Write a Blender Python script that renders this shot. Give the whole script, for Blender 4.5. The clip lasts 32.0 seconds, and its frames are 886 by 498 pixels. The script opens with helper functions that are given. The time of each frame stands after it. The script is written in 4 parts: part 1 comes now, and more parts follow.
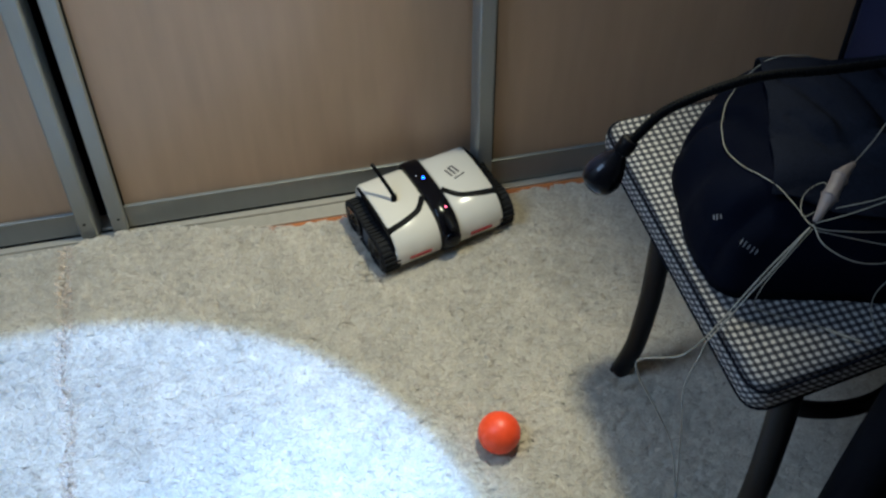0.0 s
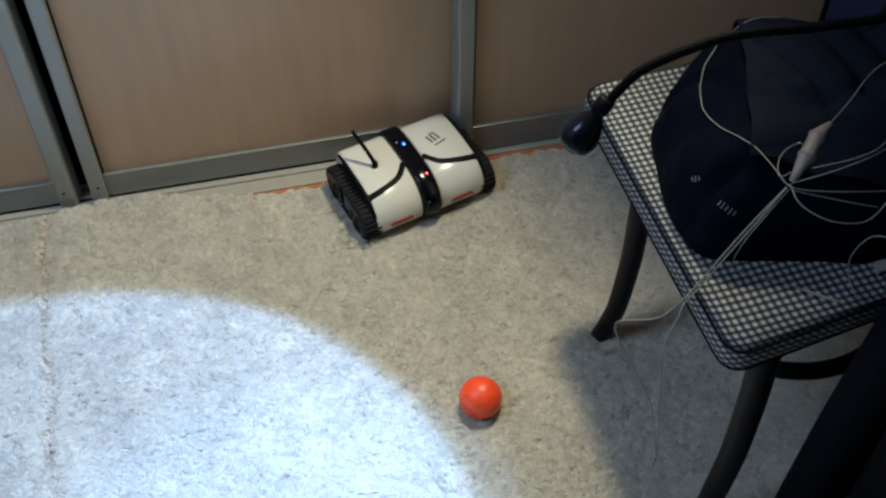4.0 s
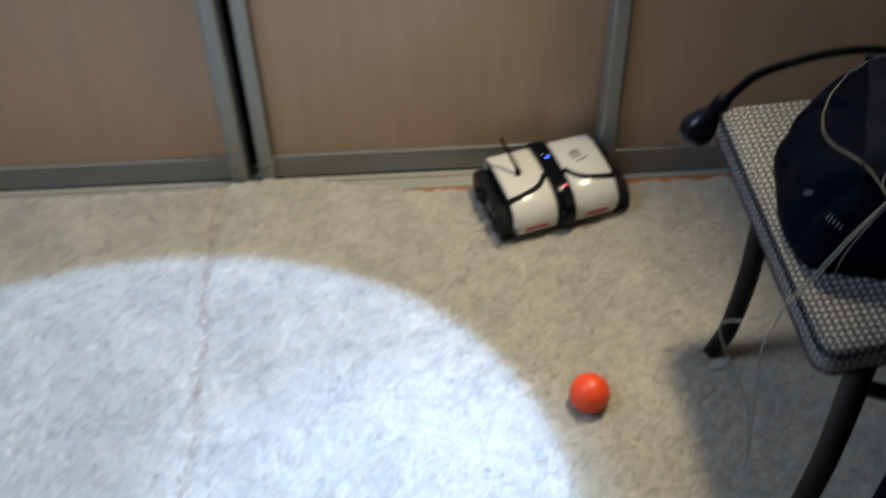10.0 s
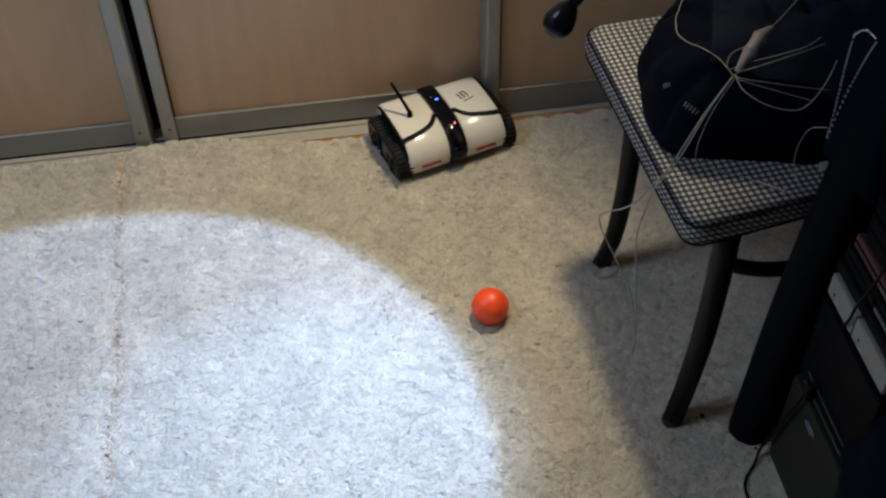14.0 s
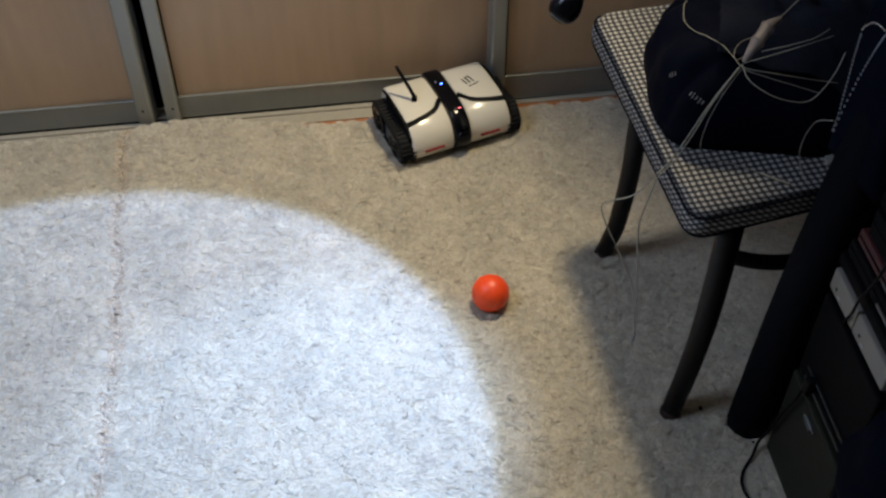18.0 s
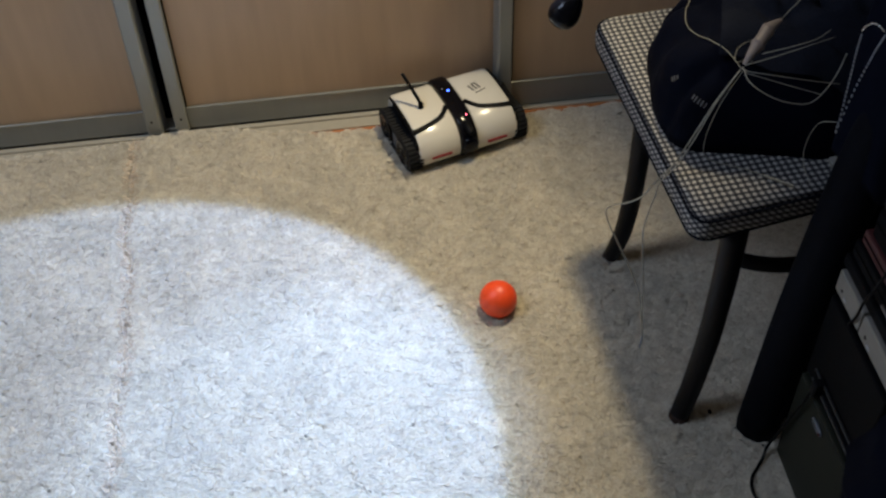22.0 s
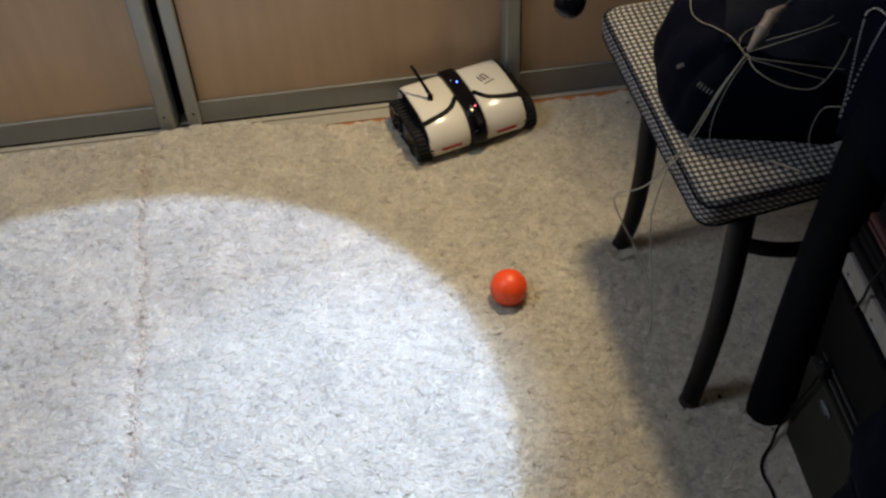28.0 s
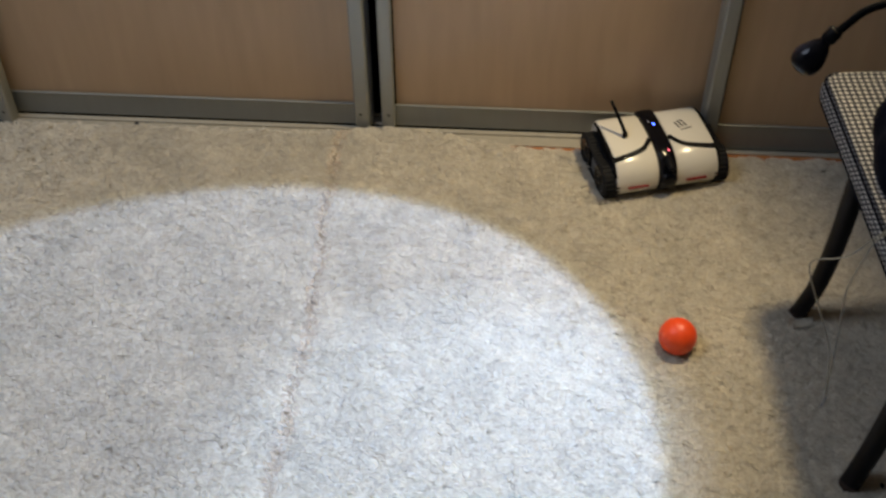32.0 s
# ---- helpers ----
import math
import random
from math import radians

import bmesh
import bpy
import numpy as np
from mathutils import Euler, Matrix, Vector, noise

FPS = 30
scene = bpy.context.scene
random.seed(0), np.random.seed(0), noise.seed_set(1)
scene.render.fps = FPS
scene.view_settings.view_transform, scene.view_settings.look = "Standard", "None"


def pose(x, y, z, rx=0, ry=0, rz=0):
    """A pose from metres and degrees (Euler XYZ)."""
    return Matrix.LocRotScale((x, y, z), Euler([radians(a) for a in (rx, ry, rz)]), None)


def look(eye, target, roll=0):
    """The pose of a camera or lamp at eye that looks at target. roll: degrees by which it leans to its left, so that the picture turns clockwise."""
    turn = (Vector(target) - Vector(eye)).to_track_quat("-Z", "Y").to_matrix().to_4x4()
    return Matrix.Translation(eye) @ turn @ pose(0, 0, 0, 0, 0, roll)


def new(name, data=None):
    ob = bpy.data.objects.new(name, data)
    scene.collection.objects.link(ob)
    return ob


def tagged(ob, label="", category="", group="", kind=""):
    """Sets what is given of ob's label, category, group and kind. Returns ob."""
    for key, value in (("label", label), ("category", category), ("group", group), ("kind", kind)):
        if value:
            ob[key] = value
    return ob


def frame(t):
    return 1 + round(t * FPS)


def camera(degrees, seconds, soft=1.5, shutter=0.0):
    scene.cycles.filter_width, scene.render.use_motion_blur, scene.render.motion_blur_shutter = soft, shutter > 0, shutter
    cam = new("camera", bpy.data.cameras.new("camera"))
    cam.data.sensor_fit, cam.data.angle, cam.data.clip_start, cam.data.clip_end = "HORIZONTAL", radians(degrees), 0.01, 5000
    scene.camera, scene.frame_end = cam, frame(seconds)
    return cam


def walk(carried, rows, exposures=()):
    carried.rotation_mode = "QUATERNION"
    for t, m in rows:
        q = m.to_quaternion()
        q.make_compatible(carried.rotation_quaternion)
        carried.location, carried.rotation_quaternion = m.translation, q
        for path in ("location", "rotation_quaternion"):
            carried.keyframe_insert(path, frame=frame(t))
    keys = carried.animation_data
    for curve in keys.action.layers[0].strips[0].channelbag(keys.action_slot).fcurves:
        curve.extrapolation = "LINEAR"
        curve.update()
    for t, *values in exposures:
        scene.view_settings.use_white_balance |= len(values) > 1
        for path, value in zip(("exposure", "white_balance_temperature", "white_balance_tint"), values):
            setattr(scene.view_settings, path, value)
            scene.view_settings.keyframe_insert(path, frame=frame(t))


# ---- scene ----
cam = camera(42.0, 32.0, soft=2.4, shutter=0.9)
PATH = [
    (0, (-0.368, -1.455, 1.565), (-0.103, -0.17, 0.056), -0.5),
    (0.5, (-0.368, -1.454, 1.569), (-0.102, -0.175, 0.054), -0.6),
    (1, (-0.359, -1.464, 1.557), (-0.056, -0.221, 0.02), 0.1),
    (1.5, (-0.357, -1.468, 1.552), (-0.05, -0.231, 0.01), 0.2),
    (2, (-0.363, -1.471, 1.553), (-0.076, -0.226, 0.014), 0.1),
    (2.5, (-0.369, -1.47, 1.557), (-0.088, -0.224, 0.019), 0.3),
    (3, (-0.367, -1.468, 1.556), (-0.086, -0.216, 0.023), 0.1),
    (3.5, (-0.366, -1.466, 1.557), (-0.086, -0.217, 0.02), 0.0),
    (5.5, (-0.345, -1.47, 1.552), (-0.059, -0.231, 0.009), -0.3),
    (6, (-0.347, -1.477, 1.54), (-0.053, -0.281, -0.036), 0.1),
    (6.5, (-0.35, -1.472, 1.538), (-0.051, -0.277, -0.037), -0.5),
    (7, (-0.36, -1.469, 1.541), (-0.065, -0.271, -0.033), -0.2),
    (7.5, (-0.361, -1.467, 1.545), (-0.065, -0.265, -0.026), -0.1),
    (8, (-0.366, -1.464, 1.542), (-0.063, -0.264, -0.03), 0.5),
    (8.5, (-0.372, -1.466, 1.539), (-0.078, -0.265, -0.033), 1.1),
    (9, (-0.375, -1.479, 1.538), (-0.094, -0.263, -0.025), 0.5),
    (9.5, (-0.379, -1.529, 1.55), (-0.196, -0.254, 0.019), -0.2),
    (10, (-0.359, -1.644, 1.595), (-0.321, -0.285, 0.128), -1.6),
    (10.5, (-0.312, -1.77, 1.561), (-0.38, -0.451, 0.059), -4.0),
    (11, (-0.3, -1.785, 1.572), (-0.288, -0.406, 0.108), -4.4),
    (11.5, (-0.38, -1.841, 1.598), (-0.31, -0.42, 0.192), -3.5),
    (12, (-0.396, -1.845, 1.591), (-0.248, -0.459, 0.157), -1.5),
    (12.5, (-0.374, -1.847, 1.587), (-0.193, -0.477, 0.142), -1.1),
    (13, (-0.364, -1.845, 1.586), (-0.173, -0.477, 0.141), -1.3),
    (13.5, (-0.361, -1.838, 1.586), (-0.162, -0.479, 0.132), -1.1),
    (15.5, (-0.36, -1.833, 1.581), (-0.204, -0.467, 0.129), -1.8),
    (16, (-0.363, -1.828, 1.589), (-0.219, -0.465, 0.132), -1.9),
    (16.5, (-0.37, -1.837, 1.585), (-0.243, -0.462, 0.138), -1.8),
    (17, (-0.368, -1.838, 1.575), (-0.219, -0.48, 0.115), -0.9),
    (17.5, (-0.364, -1.837, 1.579), (-0.187, -0.489, 0.113), -1.0),
    (18, (-0.354, -1.83, 1.577), (-0.17, -0.487, 0.107), -0.1),
    (18.5, (-0.335, -1.811, 1.576), (-0.149, -0.492, 0.084), -0.4),
    (19, (-0.349, -1.825, 1.578), (-0.162, -0.479, 0.11), -1.0),
    (19.5, (-0.33, -1.819, 1.582), (-0.161, -0.472, 0.113), -1.5),
    (20, (-0.333, -1.823, 1.584), (-0.171, -0.47, 0.119), -1.6),
    (20.5, (-0.337, -1.825, 1.582), (-0.177, -0.474, 0.116), -1.8),
    (21, (-0.342, -1.832, 1.581), (-0.184, -0.48, 0.116), -1.9),
    (21.5, (-0.34, -1.833, 1.577), (-0.183, -0.477, 0.115), -1.6),
    (22, (-0.335, -1.834, 1.579), (-0.181, -0.478, 0.116), -1.8),
    (22.5, (-0.339, -1.835, 1.58), (-0.178, -0.482, 0.116), -1.7),
    (23, (-0.335, -1.834, 1.583), (-0.176, -0.478, 0.122), -2.0),
    (23.5, (-0.334, -1.84, 1.587), (-0.148, -0.515, 0.1), -2.0),
    (24, (-0.317, -1.84, 1.58), (-0.154, -0.5, 0.104), -2.7),
    (24.5, (-0.333, -1.844, 1.584), (-0.209, -0.484, 0.122), -2.5),
    (25, (-0.341, -1.849, 1.583), (-0.212, -0.488, 0.123), -2.0),
    (25.5, (-0.34, -1.845, 1.584), (-0.207, -0.489, 0.12), -2.5),
    (27.5, (-0.327, -1.852, 1.586), (-0.185, -0.497, 0.122), -3.1),
    (28, (-0.333, -1.854, 1.589), (-0.203, -0.503, 0.12), -3.2),
    (28.5, (-0.336, -1.859, 1.582), (-0.239, -0.488, 0.13), -3.2),
    (29, (-0.352, -1.861, 1.584), (-0.271, -0.493, 0.127), -2.4),
    (29.5, (-0.356, -1.858, 1.584), (-0.283, -0.488, 0.129), -2.4),
    (30, (-0.361, -1.859, 1.578), (-0.294, -0.492, 0.121), -2.3),
    (30.5, (-0.352, -1.86, 1.581), (-0.283, -0.488, 0.128), -2.3),
    (31, (-0.363, -1.864, 1.575), (-0.331, -0.487, 0.125), -0.7),
    (31.5, (-0.396, -1.869, 1.575), (-0.442, -0.479, 0.138), 0.2),
    (32, (-0.415, -1.866, 1.583), (-0.508, -0.467, 0.157), -0.3),
]
walk(cam, [(t, look(eye, target, roll)) for t, eye, target, roll in PATH],
     [(0, 0.20, 4590, 3), (3, 0.10, 4740, 3.5), (6, 0.10, 4800, 4), (8, 0.04, 5060, 6.5), (9, 0.02, 5080, 7), (10, 0.11, 5120, 7.5), (11, -0.21, 5190, 8.5), (12.5, -0.10, 5290, 10), (15, -0.03, 5390, 10), (23, -0.03, 5420, 9.5), (27, -0.03, 5760, 11), (30, 0.05, 5850, 10.5), (32, -0.09, 5850, 10)])

from mathutils.bvhtree import BVHTree

# ---- light ----
world = bpy.data.worlds.new("room_world")
world.use_nodes = True
world.node_tree.nodes["Background"].inputs[0].default_value = (0.75, 0.76, 0.8, 1)
world.node_tree.nodes["Background"].inputs[1].default_value = 0.02
scene.world = world

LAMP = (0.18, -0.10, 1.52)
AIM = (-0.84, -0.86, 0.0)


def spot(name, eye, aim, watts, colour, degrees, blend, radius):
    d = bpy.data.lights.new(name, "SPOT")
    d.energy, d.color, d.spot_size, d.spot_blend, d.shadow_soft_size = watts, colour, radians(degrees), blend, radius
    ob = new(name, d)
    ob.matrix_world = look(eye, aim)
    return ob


def area(name, eye, aim, watts, colour, sx, sy):
    d = bpy.data.lights.new(name, "AREA")
    d.shape, d.size, d.size_y, d.energy, d.color = "RECTANGLE", sx, sy, watts, colour
    ob = new(name, d)
    ob.matrix_world = look(eye, aim)
    return ob


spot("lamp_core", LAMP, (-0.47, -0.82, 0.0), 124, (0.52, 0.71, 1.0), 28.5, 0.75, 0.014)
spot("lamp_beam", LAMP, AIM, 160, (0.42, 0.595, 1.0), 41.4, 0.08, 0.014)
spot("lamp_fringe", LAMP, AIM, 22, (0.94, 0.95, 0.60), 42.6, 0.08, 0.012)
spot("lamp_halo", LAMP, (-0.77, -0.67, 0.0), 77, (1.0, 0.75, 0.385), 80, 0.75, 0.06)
# unseen soft fill from above, added to lift the shaded parts
area("ceiling_fill", (-1.75, -0.75, 2.52), (-1.75, -0.75, 0.0), 23, (0.84, 0.90, 1.0), 1.2, 0.8)


# ---- materials ----
def mat(name, base, rough=0.6, metal=0.0, scale=30.0, vary=0.12, bump=0.1, big=4.0, stretch=(1, 1, 1), coat=0.0, bdist=0.002, spec=0.5):
    """A surface with grain at two scales: fine and broad changes of tone, and fine relief."""
    m = bpy.data.materials.new(name)
    m.use_nodes = True
    nt = m.node_tree
    b = nt.nodes["Principled BSDF"]
    b.inputs["Roughness"].default_value, b.inputs["Metallic"].default_value = rough, metal
    b.inputs["Coat Weight"].default_value = coat
    b.inputs["Specular IOR Level"].default_value = spec
    tc, mp = nt.nodes.new("ShaderNodeTexCoord"), nt.nodes.new("ShaderNodeMapping")
    mp.inputs["Scale"].default_value = stretch
    nt.links.new(tc.outputs["Object"], mp.inputs["Vector"])
    fine, broad = nt.nodes.new("ShaderNodeTexNoise"), nt.nodes.new("ShaderNodeTexNoise")
    for n, s in ((fine, scale), (broad, big)):
        n.inputs["Scale"].default_value, n.inputs["Detail"].default_value = s, 5
        nt.links.new(mp.outputs[0], n.inputs["Vector"])
    add = nt.nodes.new("ShaderNodeMath")
    add.operation = "ADD"
    nt.links.new(fine.outputs[0], add.inputs[0]), nt.links.new(broad.outputs[0], add.inputs[1])
    ramp = nt.nodes.new("ShaderNodeMapRange")
    ramp.inputs["From Min"].default_value, ramp.inputs["From Max"].default_value = 0.6, 1.4
    ramp.inputs["To Min"].default_value, ramp.inputs["To Max"].default_value = 1 - vary, 1 + vary
    nt.links.new(add.outputs[0], ramp.inputs["Value"])
    mix = nt.nodes.new("ShaderNodeMix")
    mix.data_type, mix.blend_type = "RGBA", "MULTIPLY"
    mix.inputs["Factor"].default_value = 1
    mix.inputs["A"].default_value = (*base, 1)
    nt.links.new(ramp.outputs[0], mix.inputs["B"])
    nt.links.new(mix.outputs["Result"], b.inputs["Base Color"])
    bp = nt.nodes.new("ShaderNodeBump")
    bp.inputs["Strength"].default_value, bp.inputs["Distance"].default_value = bump, bdist
    nt.links.new(fine.outputs[0], bp.inputs["Height"]), nt.links.new(bp.outputs[0], b.inputs["Normal"])
    return m


def glow(name, colour, strength):
    m = bpy.data.materials.new(name)
    m.use_nodes = True
    b = m.node_tree.nodes["Principled BSDF"]
    b.inputs["Base Color"].default_value = (*colour, 1)
    b.inputs["Emission Color"].default_value = (*colour, 1)
    b.inputs["Emission Strength"].default_value = strength
    return m


def pile_mat():
    """Shag yarn: cream tufts with some brown ones, told apart tuft by tuft."""
    m = mat("carpet_yarn", (0.78, 0.73, 0.62), 0.95, 0, 38, 0.13, 0.2, 7, spec=0.1)
    nt = m.node_tree
    b = nt.nodes["Principled BSDF"]
    geo, ramp = nt.nodes.new("ShaderNodeNewGeometry"), nt.nodes.new("ShaderNodeValToRGB")
    nt.links.new(geo.outputs["Random Per Island"], ramp.inputs[0])
    e = ramp.color_ramp.elements
    e[0].position, e[0].color = 0.0, (0.57, 0.51, 0.425, 1)
    e[1].position, e[1].color = 1.0, (0.87, 0.83, 0.73, 1)
    for p, c in ((0.03, (0.66, 0.60, 0.51, 1)), (0.2, (0.73, 0.68, 0.58, 1)), (0.55, (0.79, 0.745, 0.645, 1))):
        k = e.new(p)
        k.color = c
    mix = [n for n in nt.nodes if n.type == "MIX"][0]
    nt.links.new(ramp.outputs[0], mix.inputs["A"])
    thin, both = nt.nodes.new("ShaderNodeBsdfTranslucent"), nt.nodes.new("ShaderNodeMixShader")
    both.inputs[0].default_value = 0.55
    nt.links.new(mix.outputs["Result"], thin.inputs["Color"])
    nt.links.new(b.outputs[0], both.inputs[1]), nt.links.new(thin.outputs[0], both.inputs[2])
    nt.links.new(both.outputs[0], nt.nodes["Material Output"].inputs["Surface"])
    return m


def gingham_mat():
    """Woven check of black and white threads, about a centimetre to the repeat."""
    m = mat("gingham_cotton", (0.8, 0.78, 0.72), 0.9, 0, 400, 0.12, 0.3, 9)
    nt = m.node_tree
    tc, sep = nt.nodes.new("ShaderNodeTexCoord"), nt.nodes.new("ShaderNodeSeparateXYZ")
    rot = nt.nodes.new("ShaderNodeMapping")
    rot.inputs["Rotation"].default_value = (0, 0, radians(-4))
    nt.links.new(tc.outputs["Object"], rot.inputs["Vector"]), nt.links.new(rot.outputs[0], sep.inputs[0])

    def op(kind, a, b):
        n = nt.nodes.new("ShaderNodeMath")
        n.operation = kind
        for i, v in enumerate((a, b)):
            if isinstance(v, (int, float)):
                n.inputs[i].default_value = v
            else:
                nt.links.new(v, n.inputs[i])
        return n.outputs[0]
    def band(c):
        return op("GREATER_THAN", op("FRACT", op("MULTIPLY", c, 1 / 0.0102), 0), 0.52)
    side, front = op("ADD", sep.outputs[1], sep.outputs[2]), op("ADD", sep.outputs[0], sep.outputs[2])
    dark = op("MULTIPLY", op("ADD", band(front), band(side)), 0.5)
    ramp = nt.nodes.new("ShaderNodeValToRGB")
    e = ramp.color_ramp.elements
    e[0].color, e[1].color = (0.36, 0.345, 0.325, 1), (0.008, 0.009, 0.014, 1)
    k = e.new(0.5)
    k.color = (0.062, 0.062, 0.070, 1)
    nt.links.new(dark, ramp.inputs[0])
    mix = [n for n in nt.nodes if n.type == "MIX"][0]
    nt.links.new(ramp.outputs[0], mix.inputs["A"])
    return m


M_PILE = pile_mat()
M_BACKING = mat("carpet_backing", (0.68, 0.635, 0.54), 1.0, 0, 150, 0.25, 0.6, spec=0.06)
M_SEAM = mat("seam_tape", (0.45, 0.38, 0.285), 1.0, 0, 150, 0.4, 0.5, spec=0.05)
M_FRINGE = mat("seam_yarn", (0.54, 0.45, 0.345), 0.95, 0, 60, 0.3, 0.2, 9, spec=0.05)
M_GING = gingham_mat()
M_BIRCH = mat("birch_laminate", (0.44, 0.30, 0.178), 0.33, 0, 14, 0.10, 0.05, 2.0, (3, 3, 0.35))
M_ALU = mat("satin_aluminium", (0.30, 0.305, 0.285), 0.42, 0.55, 60, 0.06, 0.03, 3, (1, 1, 0.1))
M_TRACK = mat("track_aluminium", (0.44, 0.40, 0.32), 0.45, 0.25, 80, 0.10, 0.05, 4)
# black of the seals, also painted in for shade in gaps and holes
M_GAP = mat("seal_and_shade_black", (0.012, 0.012, 0.012), 0.9, spec=0.06)
M_WOODFLOOR = mat("orange_floorboard", (0.42, 0.16, 0.045), 0.45, 0, 40, 0.35, 0.1, 9, (0.3, 3, 1))
M_WALL = mat("painted_wall", (0.62, 0.56, 0.48), 0.9, 0, 60, 0.05, 0.2, 2)
M_CEIL = mat("ceiling_paint", (0.75, 0.74, 0.70), 0.95, 0, 60, 0.04, 0.1, 2)
M_LEG = mat("dark_stained_wood", (0.0045, 0.0043, 0.0056), 0.45, 0, 50, 0.35, 0.08, 8, (6, 6, 0.6), spec=0.16)
M_WORN = mat("rubbed_brown_wood", (0.030, 0.019, 0.015), 0.6, 0, 80, 0.5, 0.15, 20, spec=0.2)
M_POST = mat("black_lacquered_post", (0.0024, 0.0028, 0.0052), 0.7, 0, 70, 0.3, 0.08, 6, spec=0.05)
M_PIPING = mat("navy_piping", (0.004, 0.005, 0.010), 0.85, 0, 300, 0.2, 0.3, spec=0.06)
M_BAG = mat("black_nylon", (0.0022, 0.0030, 0.0080), 0.7, 0, 500, 0.25, 0.35, 12, spec=0.028)
M_GREY = mat("grey_felted_fabric", (0.0110, 0.0125, 0.0195), 0.95, 0, 260, 0.25, 0.5, 10, spec=0.03)
M_DENIM = mat("navy_denim", (0.0030, 0.0040, 0.0092), 0.9, 0, 420, 0.3, 0.5, 9, (1, 1, 0.3), spec=0.02)
M_BLUE = mat("blue_upholstery", (0.004, 0.007, 0.040), 0.7, 0, 300, 0.2, 0.3)
M_TAG = mat("silver_print", (0.20, 0.20, 0.215), 0.5, 0.2)
M_TABW = mat("pale_webbing", (0.30, 0.29, 0.26), 0.8, 0, 300, 0.2, 0.3)
M_STITCH = mat("pale_thread", (0.20, 0.21, 0.24), 0.8, 0, 300, 0.3, 0.2)
M_STRIP = mat("grey_trim", (0.014, 0.0145, 0.016), 0.4, 0.2, 90, 0.15, 0.05)
M_CASE = mat("black_sheet_metal", (0.0022, 0.0025, 0.0034), 0.55, 0, 120, 0.2, 0.1, spec=0.05)
M_CORD = mat("clear_white_cord", (0.24, 0.232, 0.20), 0.16, 0, 200, 0.15, 0.05)
M_CONN = mat("milky_plastic", (0.22, 0.185, 0.17), 0.5, 0, 60, 0.15, 0.1)
M_BLACKGLOSS = mat("gloss_black_plastic", (0.004, 0.004, 0.006), 0.14, 0, 40, 0.1, 0.02, 5, coat=0.0, spec=0.2)
M_BLACK = mat("matt_black_plastic", (0.004, 0.004, 0.005), 0.5, 0, 120, 0.2, 0.1, spec=0.09)
M_RUBBER = mat("black_rubber", (0.014, 0.014, 0.015), 0.8, 0, 200, 0.25, 0.3, spec=0.22)
M_WHITE = mat("ivory_gloss_plastic", (0.68, 0.64, 0.555), 0.22, 0, 25, 0.03, 0.01, 3, coat=0.25)
M_GREYPL = mat("grey_plastic", (0.30, 0.31, 0.33), 0.45, 0, 90, 0.1, 0.05)
M_LOGO = mat("dark_print", (0.10, 0.09, 0.085), 0.6)
M_REDLENS = mat("red_lens", (0.20, 0.010, 0.010), 0.5, spec=0.2)
M_CHROME = mat("chrome", (0.75, 0.75, 0.74), 0.12, 1.0, 20, 0.03, 0.0)
M_ORANGE = mat("orange_plastic", (0.86, 0.075, 0.008), 0.42, 0, 60, 0.06, 0.25, 8)
M_OLIVE = mat("smoked_panel", (0.015, 0.0165, 0.012), 0.35, 0, 30, 0.15, 0.03, 4, spec=0.12)
M_BEZEL = mat("aged_beige_plastic", (0.19, 0.18, 0.162), 0.5, 0, 90, 0.1, 0.05)
M_RED = mat("red_cardboard", (0.05, 0.008, 0.009), 0.6, 0, 60, 0.2, 0.05)
M_LEDBLUE = glow("blue_led", (0.05, 0.09, 1.0), 22)
M_SIDE = mat("blue_grey_plastic", (0.075, 0.085, 0.105), 0.4, 0, 90, 0.1, 0.05)
M_LEDRED = glow("pink_led", (1.0, 0.10, 0.13), 6)
M_LEDDIM = glow("pale_led", (0.9, 0.85, 0.75), 0.6)


# ---- building helpers ----
def part(name, bm, material, parent=None, label="", smooth=False):
    me = bpy.data.meshes.new(name)
    if smooth:
        for f in bm.faces:
            f.smooth = True
    bm.to_mesh(me)
    bm.free()
    me.materials.append(material)
    ob = new(name, me)
    if parent is not None:
        ob.parent = parent
    return tagged(ob, label)


def thing(name, label, category, m=None, group=""):
    ob = new(name)
    ob.empty_display_size = 0.05
    ob.matrix_world = m or Matrix()
    return tagged(ob, label, category, group)


def box(x0, x1, y0, y1, z0, z1, bevel=0.0, seg=2, bm=None):
    bm = bm or bmesh.new()
    vs = bmesh.ops.create_cube(bm, size=1, matrix=Matrix.LocRotScale(((x0 + x1) / 2, (y0 + y1) / 2, (z0 + z1) / 2), None, (x1 - x0, y1 - y0, z1 - z0)))["verts"]
    if bevel:
        es = list({e for v in vs for e in v.link_edges})
        bmesh.ops.bevel(bm, geom=es, offset=bevel, segments=seg, profile=0.5, affect="EDGES")
    return bm


def spline(pts, n=8):
    """A smooth line through the points."""
    p = [Vector(q) for q in pts]
    p = [p[0] * 2 - p[1]] + p + [p[-1] * 2 - p[-2]]
    out = []
    for i in range(1, len(p) - 2):
        a, b, c, d = p[i - 1:i + 3]
        for k in range(n):
            t = k / n
            out.append(0.5 * (2 * b + (c - a) * t + (2 * a - 5 * b + 4 * c - d) * t * t + (3 * b - a - 3 * c + d) * t ** 3))
    return out + [p[-2]]


